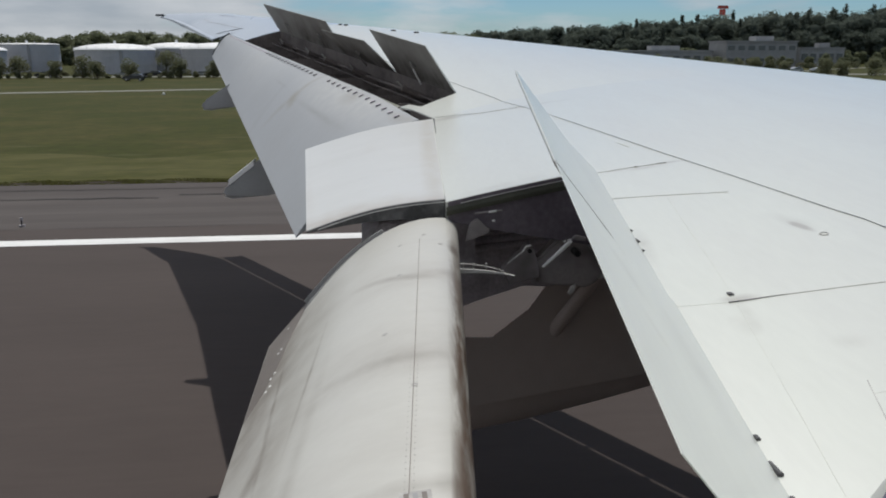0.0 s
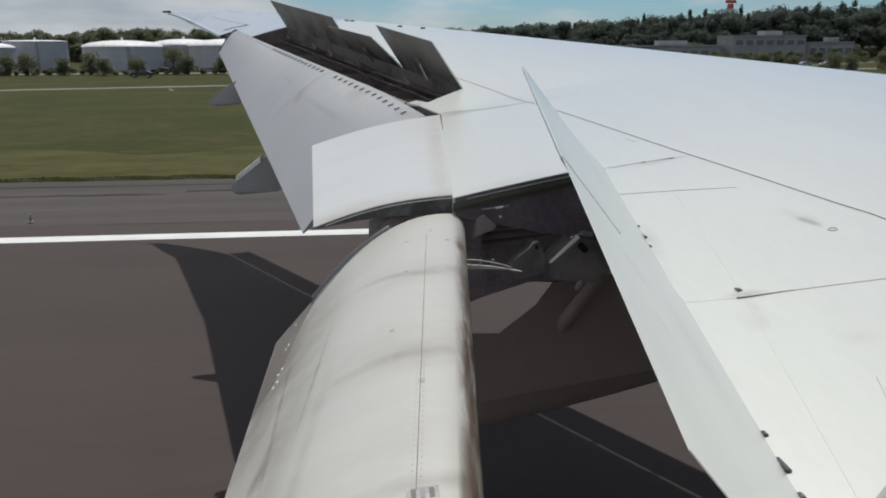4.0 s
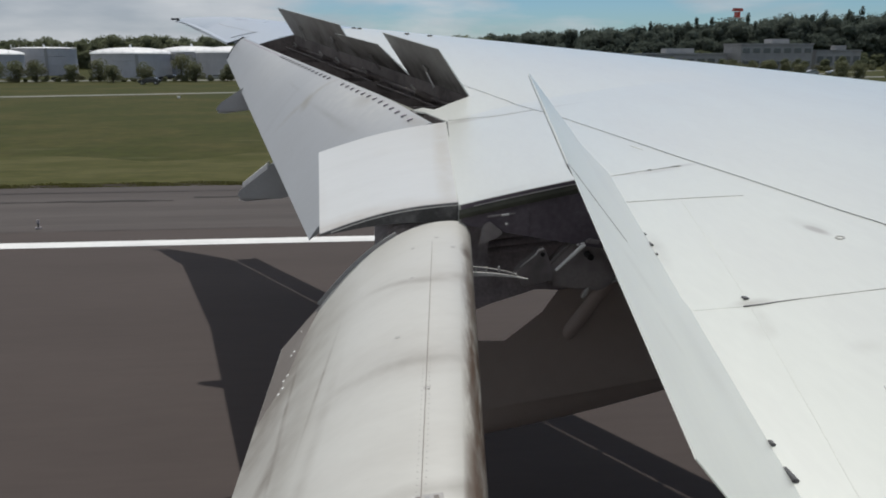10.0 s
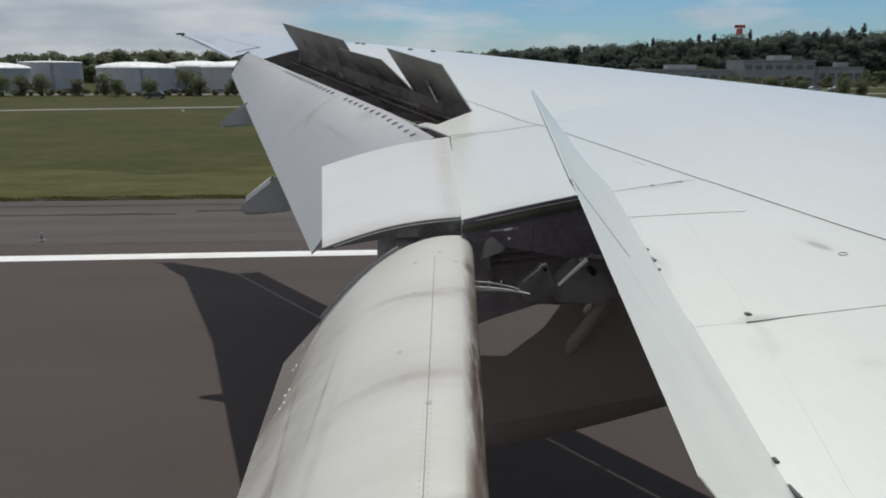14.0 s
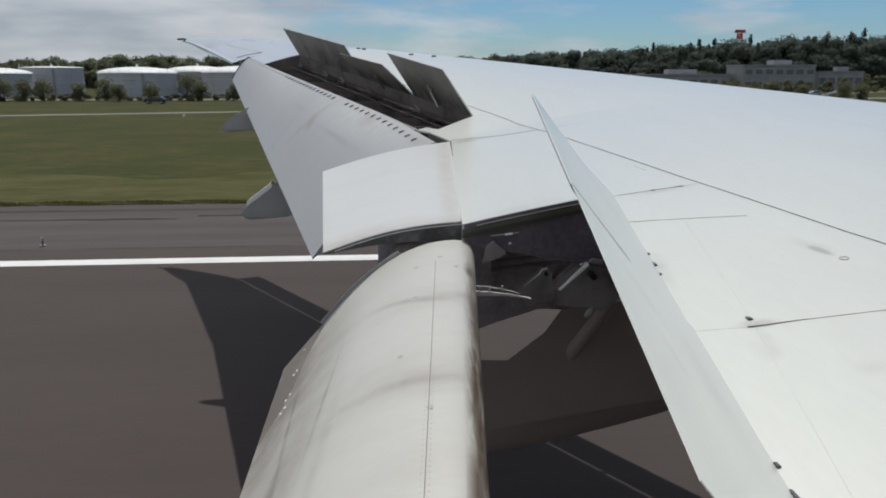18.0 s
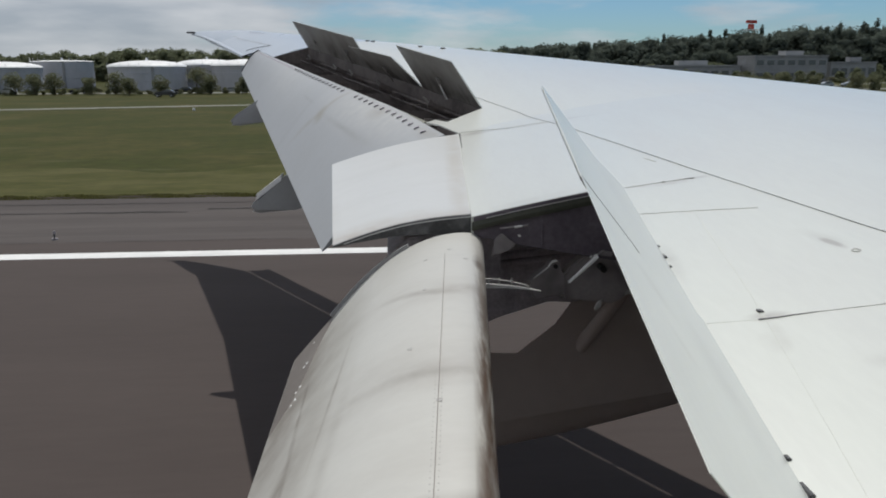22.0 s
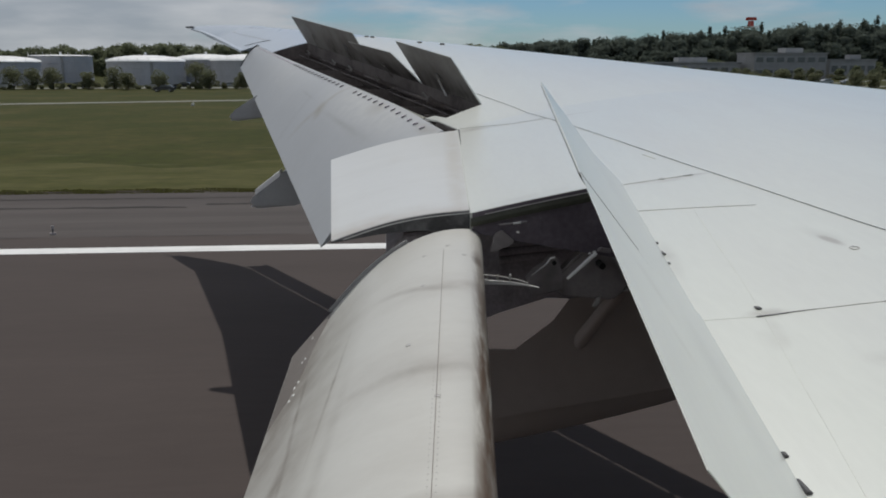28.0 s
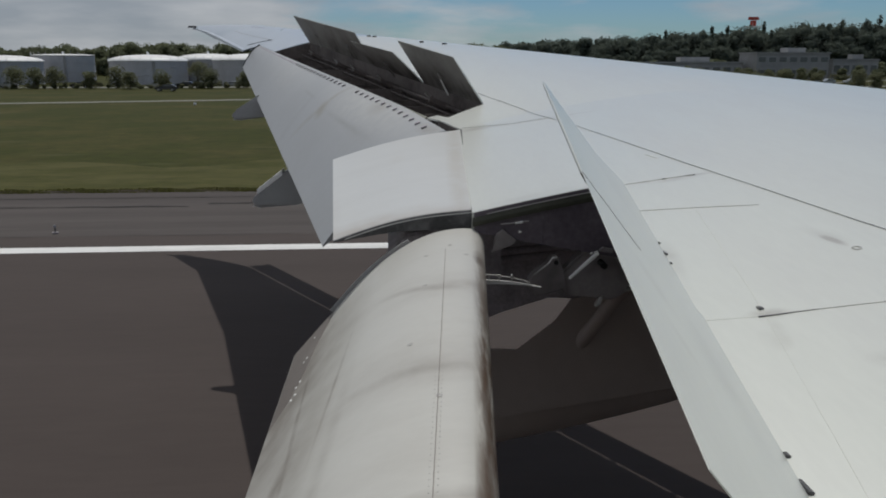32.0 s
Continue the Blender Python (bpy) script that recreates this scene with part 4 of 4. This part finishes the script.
ring_mark(2.069, 3.2, 0.018, SOOT)
ring_mark(1.73, 4.745, 0.014, SOOT)
part("screw_head", box((0.022, 0.03, 0.006), skin(1.435, 2.78) + Vector((0, 0, 0.003)), 0.002), SEAL, wing)
# finger cut-outs along the hinge line
for x, y, sx_, sy_ in ((1.331, 3.66, 0.014, 0.022), (1.309, 3.52, 0.02, 0.065), (1.292, 3.38, 0.014, 0.022), (1.094, 1.885, 0.016, 0.028), (1.074, 1.745, 0.018, 0.07), (1.057, 1.62, 0.016, 0.026)):
    part("hinge_cutout", box((sx_, sy_, 0.012), skin(x, y), 0.003), SEAL, wing)
# two small fuel vents on the far skin and static wicks at the tip
for x, y in ((-0.46, 17.8), (-0.33, 17.55), (0.62, 15.4), (1.02, 14.8)):
    part("vent", box((0.10, 0.05, 0.028), skin(x, y) + Vector((0, 0, 0.012)), 0.01), SEAL, wing)
part("tip_light", box((0.28, 0.1, 0.06), (-6.62, 27.36, 7.12), 0.02), SEAL, wing)

# the fuselage side and the cabin window through which the camera looks
def hull(z):
    return -3.35 + math.sqrt(3.55 ** 2 - (z - 5.2) ** 2)


bm = bmesh.new()
XS = (-14.0, -4.0, -0.45, 0.35, 4.0, 14.0)
AS = [*range(-80, 8, 8), 7, 21, *range(29, 85, 8)]
for r in (3.55, 3.45):
    grid = [[bm.verts.new((x, -3.35 + r * math.cos(radians(a)), 5.2 + r * math.sin(radians(a)))) for a in AS] for x in XS]
    for i in range(len(XS) - 1):
        for k in range(len(AS) - 1):
            if XS[i] != -0.45 or AS[k] != 7:
                bm.faces.new((grid[i][k], grid[i + 1][k], grid[i + 1][k + 1], grid[i][k + 1]))
body = part("fuselage_side", bm, WING, aircraft, "white fuselage side beside the wing", True, 30)


def window_loop(grow, n=48):
    """The rounded outline of the window, as (x, z), widened by grow."""
    x0, x1, z0, z1, r = -0.15 - grow, 0.088 + grow, 5.872 - grow, 6.25 + grow, 0.08 + grow
    out = []
    for cx, cz, a0 in ((x1 - r, z0 + r, -90), (x1 - r, z1 - r, 0), (x0 + r, z1 - r, 90), (x0 + r, z0 + r, 180)):
        out += [(cx + r * math.cos(radians(a0 + 90 * k / (n // 4 - 1))), cz + r * math.sin(radians(a0 + 90 * k / (n // 4 - 1)))) for k in range(n // 4)]
    return out


def square_loop(n=48):
    """The edge of the window panel, point for point with the window's outline."""
    z0, z1 = 5.2 + 3.55 * math.sin(radians(7)), 5.2 + 3.55 * math.sin(radians(21))
    out = []
    for x, z in window_loop(0.0, n):
        dx, dz = x + 0.03, z - 6.06
        f = min((0.38 if dx > 0 else 0.42) / max(abs(dx), 1e-6), ((z1 - 6.06) if dz > 0 else (6.06 - z0)) / max(abs(dz), 1e-6))
        out.append((-0.03 + dx * f, 6.06 + dz * f))
    return out


part("window_panel", loft([[(x, hull(z) + 0.001, z) for x, z in square_loop()], [(x, hull(z), z) for x, z in window_loop(0.02)], [(x, hull(z) - 0.02, z) for x, z in window_loop(0.003)],
                           [(x, hull(z) - 0.09, z) for x, z in window_loop(0.003)]], True, False), WING, body, "white panel round the cabin window", True, 40)
part("window_reveal", loft([[(x, 0.11 + 0.009 * math.sin(a) - 0.009, z) for x, z in window_loop(0.008 - 0.008 * math.cos(a))] for a in [k * math.pi / 8 for k in range(-8, 9)]], True, False),
     REVEAL, body, "dark lilac rubber seal round the cabin window", True, 60)

gear = part("landing_gear", tube((4.2, 1.6, 4.4), (4.2, 1.6, 0.75), 0.2, 0.16), GREY, aircraft, "main landing gear leg on the runway")
part("truck_beam", box((3.0, 0.24, 0.28), (4.2, 1.6, 0.72), 0.05), GREY, gear)
for x in (2.75, 4.2, 5.65):
    for y in (1.0, 2.2):
        part("tyre", tube((x, y - 0.24, 0.69), (x, y + 0.24, 0.69), 0.66, 0.66, 28), RUBBER, gear)

# ---- ground ----
def sheet(name, x0, x1, y0, y1, z, material, label, thick=0.0, cuts=1, wobble=0.0, seed=1):
    bm = bmesh.new()
    near, far = [], []
    rng = random.Random(seed)
    for i in range(cuts + 1):
        x = lerp(x0, x1, i / cuts)
        near.append(bm.verts.new((x, y0, z)))
        far.append(bm.verts.new((x, y1 + rng.uniform(-wobble, wobble), z)))
    for i in range(cuts):
        bm.faces.new((near[i], near[i + 1], far[i + 1], far[i]))
    return tagged(part(name, bm, material), label, name, kind="structure")


sheet("ground", -4500, 4500, -4500, 4500, 0.0, GRASS, "mown grass airfield with dry patches")
sheet("runway", -1500, 1500, -32, 27.0, 0.02, RUNWAY, "dark brown-grey asphalt runway", cuts=1)
sheet("runway_shoulder", -400, 400, 27.0, 36.6, 0.016, SHOULDER, "paler worn asphalt shoulder of the runway", cuts=1600, wobble=0.35)
sheet("grass_verge", -400, 400, 36.0, 47.0, 0.008, VERGE, "drier yellowish grass beside the paved shoulder", cuts=300, wobble=2.2, seed=4)
bm = box((3000, 0.74, 0.008), (0, 25.0, 0.026))
tagged(part("edge_line", bm, LINE), "white painted runway edge line", "road marking", kind="structure")
bm = bmesh.new()
bends = [(-300, 62), (-120, 97), (-53, 116), (-15, 127), (40, 150), (150, 235), (420, 470)]
edge = [[bm.verts.new((x, y + d, 0.02)) for x, y in bends] for d in (0, 3.6)]
for k in range(len(bends) - 1):
    bm.faces.new((edge[0][k], edge[0][k + 1], edge[1][k + 1], edge[1][k]))
tagged(part("access_road", bm, ROAD), "narrow pale paved perimeter road across the grass", "road", kind="structure")
sheet("pavement", -900, 900, 184.0, 192.0, 0.02, ROAD, "pale paved yard round the tanks")


def tufts(name, count, x0, x1, y0, y1, h0, h1, seed, label, clump=1.0):
    rng = np.random.default_rng(seed)
    x = rng.uniform(x0, x1, count)
    y = y0 + (y1 - y0) * rng.random(count) ** clump
    a = rng.uniform(0, 2 * np.pi, count)
    h = rng.uniform(h0, h1, count) * (0.5 + 0.8 * np.sin(x * 0.9 + np.sin(y) * 2) ** 2)
    w = 0.035 + 0.05 * rng.random(count)
    lean = rng.normal(0, 0.35, (count, 2)) * h[:, None]
    v = np.empty((count, 3, 3))
    v[:, 0] = np.stack([x - w * np.cos(a), y - w * np.sin(a), np.zeros(count)], 1)
    v[:, 1] = np.stack([x + w * np.cos(a), y + w * np.sin(a), np.zeros(count)], 1)
    v[:, 2] = np.stack([x + lean[:, 0], y + lean[:, 1], h], 1)
    me = bpy.data.meshes.new(name)
    me.from_pydata(v.reshape(-1, 3).tolist(), [], np.arange(count * 3).reshape(-1, 3).tolist())
    me.materials.append(BLADE)
    return tagged(new(name, me), label, "grass", kind="stuff")


tufts("grass_edge", 16000, -32, 14, 36.4, 37.6, 0.02, 0.09, 3, "ragged long grass along the paved edge", 1.5)


# ---- trees ----
def leaf_cloud(rng, centres, radii, per, size):
    """Corner points of many small leaf clumps round the given centres."""
    out = []
    for c, r in zip(centres, radii):
        d = rng.normal(0, 1, (per, 3))
        d /= np.linalg.norm(d, axis=1)[:, None]
        p = np.array(c) + d * np.array(r) * (0.58 + 0.42 * rng.random((per, 1)) ** 0.7)
        a, b = rng.normal(0, 1, (per, 3)), rng.normal(0, 1, (per, 3))
        a /= np.linalg.norm(a, axis=1)[:, None]
        b = np.cross(a, b)
        b /= np.linalg.norm(b, axis=1)[:, None]
        s = size * rng.uniform(0.6, 1.3, (per, 1))
        out.append(np.stack([p - a * s, p + b * s * 0.8, p + a * s, p - b * s * 0.8], 1))
    return np.concatenate(out)


def lump_mesh():
    bm = bmesh.new()
    bmesh.ops.create_icosphere(bm, subdivisions=1, radius=1.0)
    v = np.array([q.co[:] for q in bm.verts])
    f = np.array([[q.index for q in face.verts] for face in bm.faces])
    bm.free()
    return v, f


LUMP_V, LUMP_F = lump_mesh()


def lumps(rng, centres, radii):
    """Uneven solid bodies of foliage inside the leaf clumps."""
    vs, fs, n = [], [], 0
    for c, r in zip(centres, radii):
        k = rng.normal(0, 1, (3, 3)) * 2.2
        swell = 0.64 + 0.10 * np.sin(LUMP_V @ k[0] + rng.uniform(0, 6)) + 0.07 * np.sin(2.3 * LUMP_V @ k[1] + rng.uniform(0, 6)) + rng.normal(0, 0.05, len(LUMP_V))
        vs.append(np.array(c) + LUMP_V * np.array(r) * swell[:, None])
        fs.append(LUMP_F + n)
        n += len(LUMP_V)
    return np.concatenate(vs), np.concatenate(fs)


def foliage_mesh(name, crowns, material):
    """One mesh from (solid bodies, leaf quads) pairs; the bodies are smooth."""
    vs, tris, quads, n = [], [], [], 0
    for (v, f), q in crowns:
        vs.append(v)
        tris += (f + n).tolist()
        n += len(v)
        vs.append(q.reshape(-1, 3))
        quads += (np.arange(len(q) * 4).reshape(-1, 4) + n).tolist()
        n += len(q) * 4
    me = bpy.data.meshes.new(name)
    me.from_pydata(np.concatenate(vs).tolist(), [], tris + quads)
    me.polygons.foreach_set("use_smooth", [True] * len(tris) + [False] * len(quads))
    me.materials.append(material)
    return me


def broadleaf(rng, x, y, h, spread, per=34, size=0.7, foot=0.3, count=9, core=1.0):
    cs, rs = [], []
    for k in range(count):
        a = rng.uniform(0, 6.28)
        f = rng.random()
        rr = spread * rng.uniform(0.1, 0.7) * (1 - 0.5 * f)
        cs.append((x + rr * math.cos(a), y + rr * math.sin(a), h * lerp(foot, 0.86, f)))
        q = spread * rng.uniform(0.34, 0.52)
        rs.append((q, q, q * 0.75))
    return lumps(rng, cs, [tuple(k * core for k in r) for r in rs]), leaf_cloud(rng, cs, rs, per, size)


def conifer(rng, x, y, h, spread, per=130, size=0.34):
    cs, rs = [], []
    for k in range(6):
        f = k / 5
        q = spread * (1 - 0.82 * f ** 1.2)
        cs.append((x + rng.normal(0, 0.15), y + rng.normal(0, 0.15), h * (0.2 + 0.74 * f)))
        rs.append((q, q, h * 0.11))
    return lumps(rng, cs, rs), leaf_cloud(rng, cs, rs, per, size)


def woodland(name, seed, rows, x_from, x_to, step, height, y_at, evergreen, label, material):
    rng = np.random.default_rng(seed)
    out = []
    for r in range(rows):
        x = x_from + rng.uniform(0, step)
        while x < x_to:
            h = height(x) * rng.uniform(0.9, 1.05) * (1 + 0.06 * r) * (0.7 if r == 0 else 1)
            y = y_at(x) + r * 8 + rng.uniform(-3, 3)
            if rng.random() < evergreen(x) and r > 0:
                out.append(conifer(rng, x, y, h * rng.uniform(0.93, 1.0), h * 0.27))
            else:
                out.append(broadleaf(rng, x, y, h, h * 0.5, 150, 0.36, 0.12 if r < 2 else 0.4))
            x += step * rng.uniform(0.6, 1.25)
    ob = new(name, foliage_mesh(name, out, material))
    return tagged(ob, label, "woodland", kind="stuff")


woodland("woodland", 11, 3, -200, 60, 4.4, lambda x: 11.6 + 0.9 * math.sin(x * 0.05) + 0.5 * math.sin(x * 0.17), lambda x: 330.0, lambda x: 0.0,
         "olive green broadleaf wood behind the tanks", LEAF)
woodland("woodland", 12, 4, 50, 340, 4.6, lambda x: 12.4 + (x - 50) * 0.052, lambda x: 330.0, lambda x: 0.08 + 0.4 * (x > 110),
         "dark green wood with pointed cedars on the rise", FIR)
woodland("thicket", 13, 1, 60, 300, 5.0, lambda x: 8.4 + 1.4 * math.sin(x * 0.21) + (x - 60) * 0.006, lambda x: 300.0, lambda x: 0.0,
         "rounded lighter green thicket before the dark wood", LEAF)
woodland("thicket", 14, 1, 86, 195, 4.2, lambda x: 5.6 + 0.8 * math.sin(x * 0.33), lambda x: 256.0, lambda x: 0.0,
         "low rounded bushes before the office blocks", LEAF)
bm = bmesh.new()
for x0, z0, x1, z1 in ((-260, 10.5, 50, 10.5), (50, 10.5, 420, 25)):
    bm.faces.new([bm.verts.new(p) for p in ((x0, 362, 0), (x1, 362, 0), (x1, 366, z1), (x0, 366, z0))])
tagged(part("wood_depth", bm, FIR), "dense dark green interior of the wood", "backdrop", kind="structure")


def tree(x, y, h, spread, seed):
    rng = np.random.default_rng(seed)
    t = tagged(empty("tree", (x, y, 0)), "small rounded roadside tree in full leaf", "tree", "roadside trees")
    rings = []
    for i in range(6):
        f = i / 5
        r = lerp(0.16, 0.05, f) * h / 5
        rings.append([(0.1 * math.sin(f * 3 + seed) + r * math.cos(k), 0.1 * math.cos(f * 2) + r * math.sin(k), h * 0.7 * f)
                      for k in (0, 1.05, 2.1, 3.14, 4.19, 5.24)])
    part("trunk", loft(rings), BARK, t)
    for k in range(4):
        a = k * 1.6 + seed
        part("limb", tube((0.05, 0.05, h * 0.35), (spread * 0.6 * math.cos(a), spread * 0.6 * math.sin(a), h * 0.62), 0.05, 0.02, 6), BARK, t)
    crown = new("crown", foliage_mesh("crown", [broadleaf(rng, 0, 0, h * 0.86, spread * 1.35, 190, 0.13, 0.14, 12, 0.3)], SHRUB))
    crown.parent = t
    return t


rng = random.Random(5)
for i, (x, h) in enumerate(((-90, 4.6), (-82, 6.0), (-78, 5.4), (-74, 5.6), (-66, 4.2), (-61, 5.6), (-56, 4.4), (-50, 4.8), (-43, 7.0), (-39.5, 5.0), (-33, 4.4), (-28, 5.4), (-22, 4.8),
                            (84, 4.5), (92, 4.8), (99, 4.2), (107, 5.0), (112, 4.5), (121, 4.8), (133, 4.2), (141, 3.9))):
    tree(x, 176 + rng.uniform(-3, 4), h, h * 0.42, i + 1)


def scrub(x0, x1, y, seed, tall=1.0):
    rng = np.random.default_rng(seed)
    out, x = [], x0
    while x < x1:
        h = rng.uniform(0.7, 1.9) * tall
        out.append(broadleaf(rng, x, y + rng.uniform(-1.5, 1.5), h, h * 0.9, 80, 0.12, 0.2, 6, 0.35))
        x += rng.uniform(0.8, 3.2) * tall
    return tagged(new("scrub", foliage_mesh("scrub", out, SHRUB)), "low olive scrub between the roadside trees", "scrub", kind="stuff")


scrub(-110, 0, 179, 21)
scrub(80, 190, 250, 22, 2.2)


# ---- tanks ----
def tank(x, y, r, h, rise):
    t = tagged(empty("storage_tank", (x, y, 0)), "grey steel storage tank with a white domed roof", "storage tank", "storage tanks")
    n = 48
    part("shell", loft([[(r * math.cos(k / n * 6.28318), r * math.sin(k / n * 6.28318), z) for k in range(n)] for z in (0.0, h)]), TANK, t, "", True)
    for z in (h * 0.36, h * 0.7):
        part("hoop", loft([[((r + d) * math.cos(k / n * 6.28318), (r + d) * math.sin(k / n * 6.28318), z + e) for k in range(n)]
                           for d, e in ((0.0, 0.0), (0.08, 0.02), (0.08, 0.14), (0.0, 0.16))], True, False), TANK, t)
    part("roof", loft([[((r + 0.25) * math.cos(radians(a)) * math.cos(k / n * 6.28318), (r + 0.25) * math.cos(radians(a)) * math.sin(k / n * 6.28318),
                         h + rise * math.sin(radians(a))) for k in range(n)] for a in (0, 8, 18, 30, 45, 60, 75, 87)]), DOME, t, "white domed roof", True)
    part("vent", tube((0, 0, h + rise), (0, 0, h + rise + 0.7), 0.35, 0.3), DOME, t)
    part("ladder", box((0.7, 0.12, h), (r * 0.4, -r * 0.93, h / 2)), CONCRETE, t)
    for k in range(10):
        a = radians(200 + k * 15)
        part("rail_post", tube((r * math.cos(a), r * math.sin(a), h), (r * math.cos(a), r * math.sin(a), h + 1.0), 0.05, 0.05, 5), DOME, t)
    return t


for x, y, r, h, rise in ((-103, 216, 10.5, 5.9, 1.6), (-96, 240, 8.5, 7.6, 0.4), (-65, 218, 10.0, 6.0, 1.7), (-52, 231, 9.0, 6.4, 1.7), (-37, 219, 11.0, 6.2, 1.8),
                         (-6, 226, 10.0, 6.2, 1.6)):
    tank(x, y, r, h, rise)


# ---- buildings ----
def building(x, y, w, d, h, rows, cols, label, annex=0.0):
    b = tagged(empty("office_building", (x, y, 0)), label, "building")
    part("wall", box((w, d, h), (0, 0, h / 2), 0.05), CONCRETE, b)
    part("roof", box((w + 0.6, d + 0.6, 0.5), (0, 0, h + 0.25), 0.05), CONCRETE, b)
    part("roof_plant", box((w * 0.25, d * 0.4, 1.6), (w * 0.12, 0, h + 1.3), 0.1), CONCRETE, b)
    for r in range(rows):
        z = (r + 0.55) * h / rows
        for c in range(cols):
            xx = -w / 2 + (c + 0.5) * w / cols
            wdw = part("window", box((w / cols * 0.72, 0.12, h / rows * 0.42), (xx, -d / 2 - 0.03, z)), CONCRETE, b)
            part("pane", box((w / cols * 0.66, 0.06, h / rows * 0.36), (xx, -d / 2 - 0.10, z)), PANE, wdw)
    return b


building(139.5, 272, 26, 14, 8.6, 2, 7, "pale two-storey office block with dark windows")
building(103, 276, 42, 12, 5.4, 1, 11, "long low grey airport shed with a window row")


building(167, 277, 17, 8, 6.4, 1, 5, "low pale service building with dark windows")


# ---- tower beyond the wood ----
def tower(x, y, h):
    t = tagged(empty("radar_tower", (x, y, 0)), "red and white steel radar tower above the trees", "tower")
    for dx in (-2.2, 2.2):
        for dy in (-2.2, 2.2):
            part("leg", tube((dx * 1.5, dy * 1.5, 0), (dx, dy, h), 0.3, 0.22, 8), DOME, t)
    for k in range(5):
        z = h * (k + 0.5) / 5
        part("brace", tube((-2.9, -2.5, z - 2), (2.9, -2.5, z + 2), 0.15, 0.15, 6), RED, t)
    part("platform", box((9.0, 9.0, 0.7), (0, 0, h + 0.3), 0.1), DOME, t)
    part("drum", tube((0, 0, h + 0.6), (0, 0, h + 4.6), 2.2, 2.0, 20), RED, t)
    part("antenna", plate([(-4.2, h + 5.0), (4.2, h + 5.0), (3.6, h + 7.2), (-3.6, h + 7.2)], -0.5, 0.5, 0.1), RED, t)
    for dx in (-4.2, -2.2, 2.4, 4.2):
        part("mast", tube((dx, -4, h + 0.6), (dx, -4, h + 5.5), 0.10, 0.06, 6), STEEL, t)
    return t


tower(262, 560, 30)


# ---- cars ----
def car(x, y, paint, label, away=0.0):
    c = tagged(empty("car", (x, y, 0)), label, "car", "cars on the access road")
    c.rotation_euler.z = radians(away)
    prof = [(-2.1, 0.35), (-2.15, 0.75), (-1.9, 0.95), (-0.9, 1.0), (-0.3, 1.42), (1.1, 1.45), (1.75, 1.02), (2.1, 0.95), (2.15, 0.4)]
    part("body", plate(prof, -0.85, 0.85, 0.06), paint, c)
    part("side_window", plate([(-0.7, 1.02), (-0.25, 1.35), (1.0, 1.38), (1.5, 1.04)], -0.87, -0.84), PANE, c)
    part("side_window", plate([(-0.7, 1.02), (-0.25, 1.35), (1.0, 1.38), (1.5, 1.04)], 0.84, 0.87), PANE, c)
    for xx in (-1.35, 1.35):
        for yy in (-0.8, 0.8):
            w = part("wheel", tube((xx, yy - 0.1, 0.33), (xx, yy + 0.1, 0.33), 0.33, 0.33, 18), RUBBER, c)
            part("rim", tube((xx, yy - 0.11, 0.33), (xx, yy + 0.11, 0.33), 0.2, 0.2, 12), STEEL, w)
    return c


car(-45.5, 163, CARPAINT, "dark hatchback car on the far verge", 0)
car(118, 205, SILVER, "silver parked car before the office block", 3)
car(126, 207, SILVER, "silver parked car before the office block", -2)
for x, paint, words in ((-91, SILVER, "silver parked car beside the tank yard"), (-86.5, SILVER, "silver parked car beside the tank yard"),
                        (-70.5, CARPAINT, "dark parked car between roadside trees"), (-53.5, SILVER, "silver parked car beside the tank yard"),
                        (-47, CARPAINT, "dark parked car between roadside trees"), (-36.5, SILVER, "silver parked car beside the tank yard")):
    car(x, 184, paint, words, 2)


# ---- runway edge light ----
def edge_light(x, y):
    e = tagged(empty("runway_light", (x, y, 0.02)), "small raised runway edge light on the shoulder", "runway light", "runway lights")
    part("base", tube((0, 0, 0), (0, 0, 0.05), 0.11, 0.1, 16), MECH, e)
    part("stem", tube((0, 0, 0.05), (0, 0, 0.2), 0.025, 0.03, 8), SEAL, e)
    part("lamp", tube((0, 0, 0.2), (0, 0, 0.31), 0.055, 0.045, 12), MECH, e)
    return e


edge_light(-12.0, 27.6)


# ---- joints and small marks on the pavement ----
def wavy(y, w, x0, x1, z, seed):
    rng = random.Random(seed)
    rows, n = [], round((x1 - x0) / 0.6)
    a = b = 0.0
    for i in range(n + 1):
        a, b = a * 0.8 + rng.uniform(-0.3, 0.3) * w, b * 0.8 + rng.uniform(-0.3, 0.3) * w
        x = lerp(x0, x1, i / n)
        rows.append([(x, y - w / 2 + a, z), (x, y + w / 2 + b, z)])
    return loft(rows, False)


tagged(part("soil_edge", wavy(36.75, 0.5, -160, 160, 0.024, 8), SOIL), "bare dark soil along the grass edge", "soil", kind="structure")
for k, (y, w, x0, x1) in enumerate(((32.7, 0.32, -120, -8.6), (33.3, 0.26, -7.9, 40), (34.9, 0.12, -120, 60), (27.05, 0.08, -200, 120))):
    tagged(part("tar_joint", wavy(y, w, x0, x1, 0.026, k), TAR), "dark tar-filled joint along the asphalt", "pavement joint", kind="structure")


def marker(x, y):
    e = tagged(empty("marker_cone", (x, y, 0)), "small white marker on the grass", "marker")
    part("cap", tube((0, 0, 0.1), (0, 0, 0.3), 0.2, 0.16, 14), DOME, e)
    part("base", tube((0, 0, 0), (0, 0, 0.1), 0.24, 0.24, 14), CONCRETE, e)
    return e


marker(-27.5, 112.0)
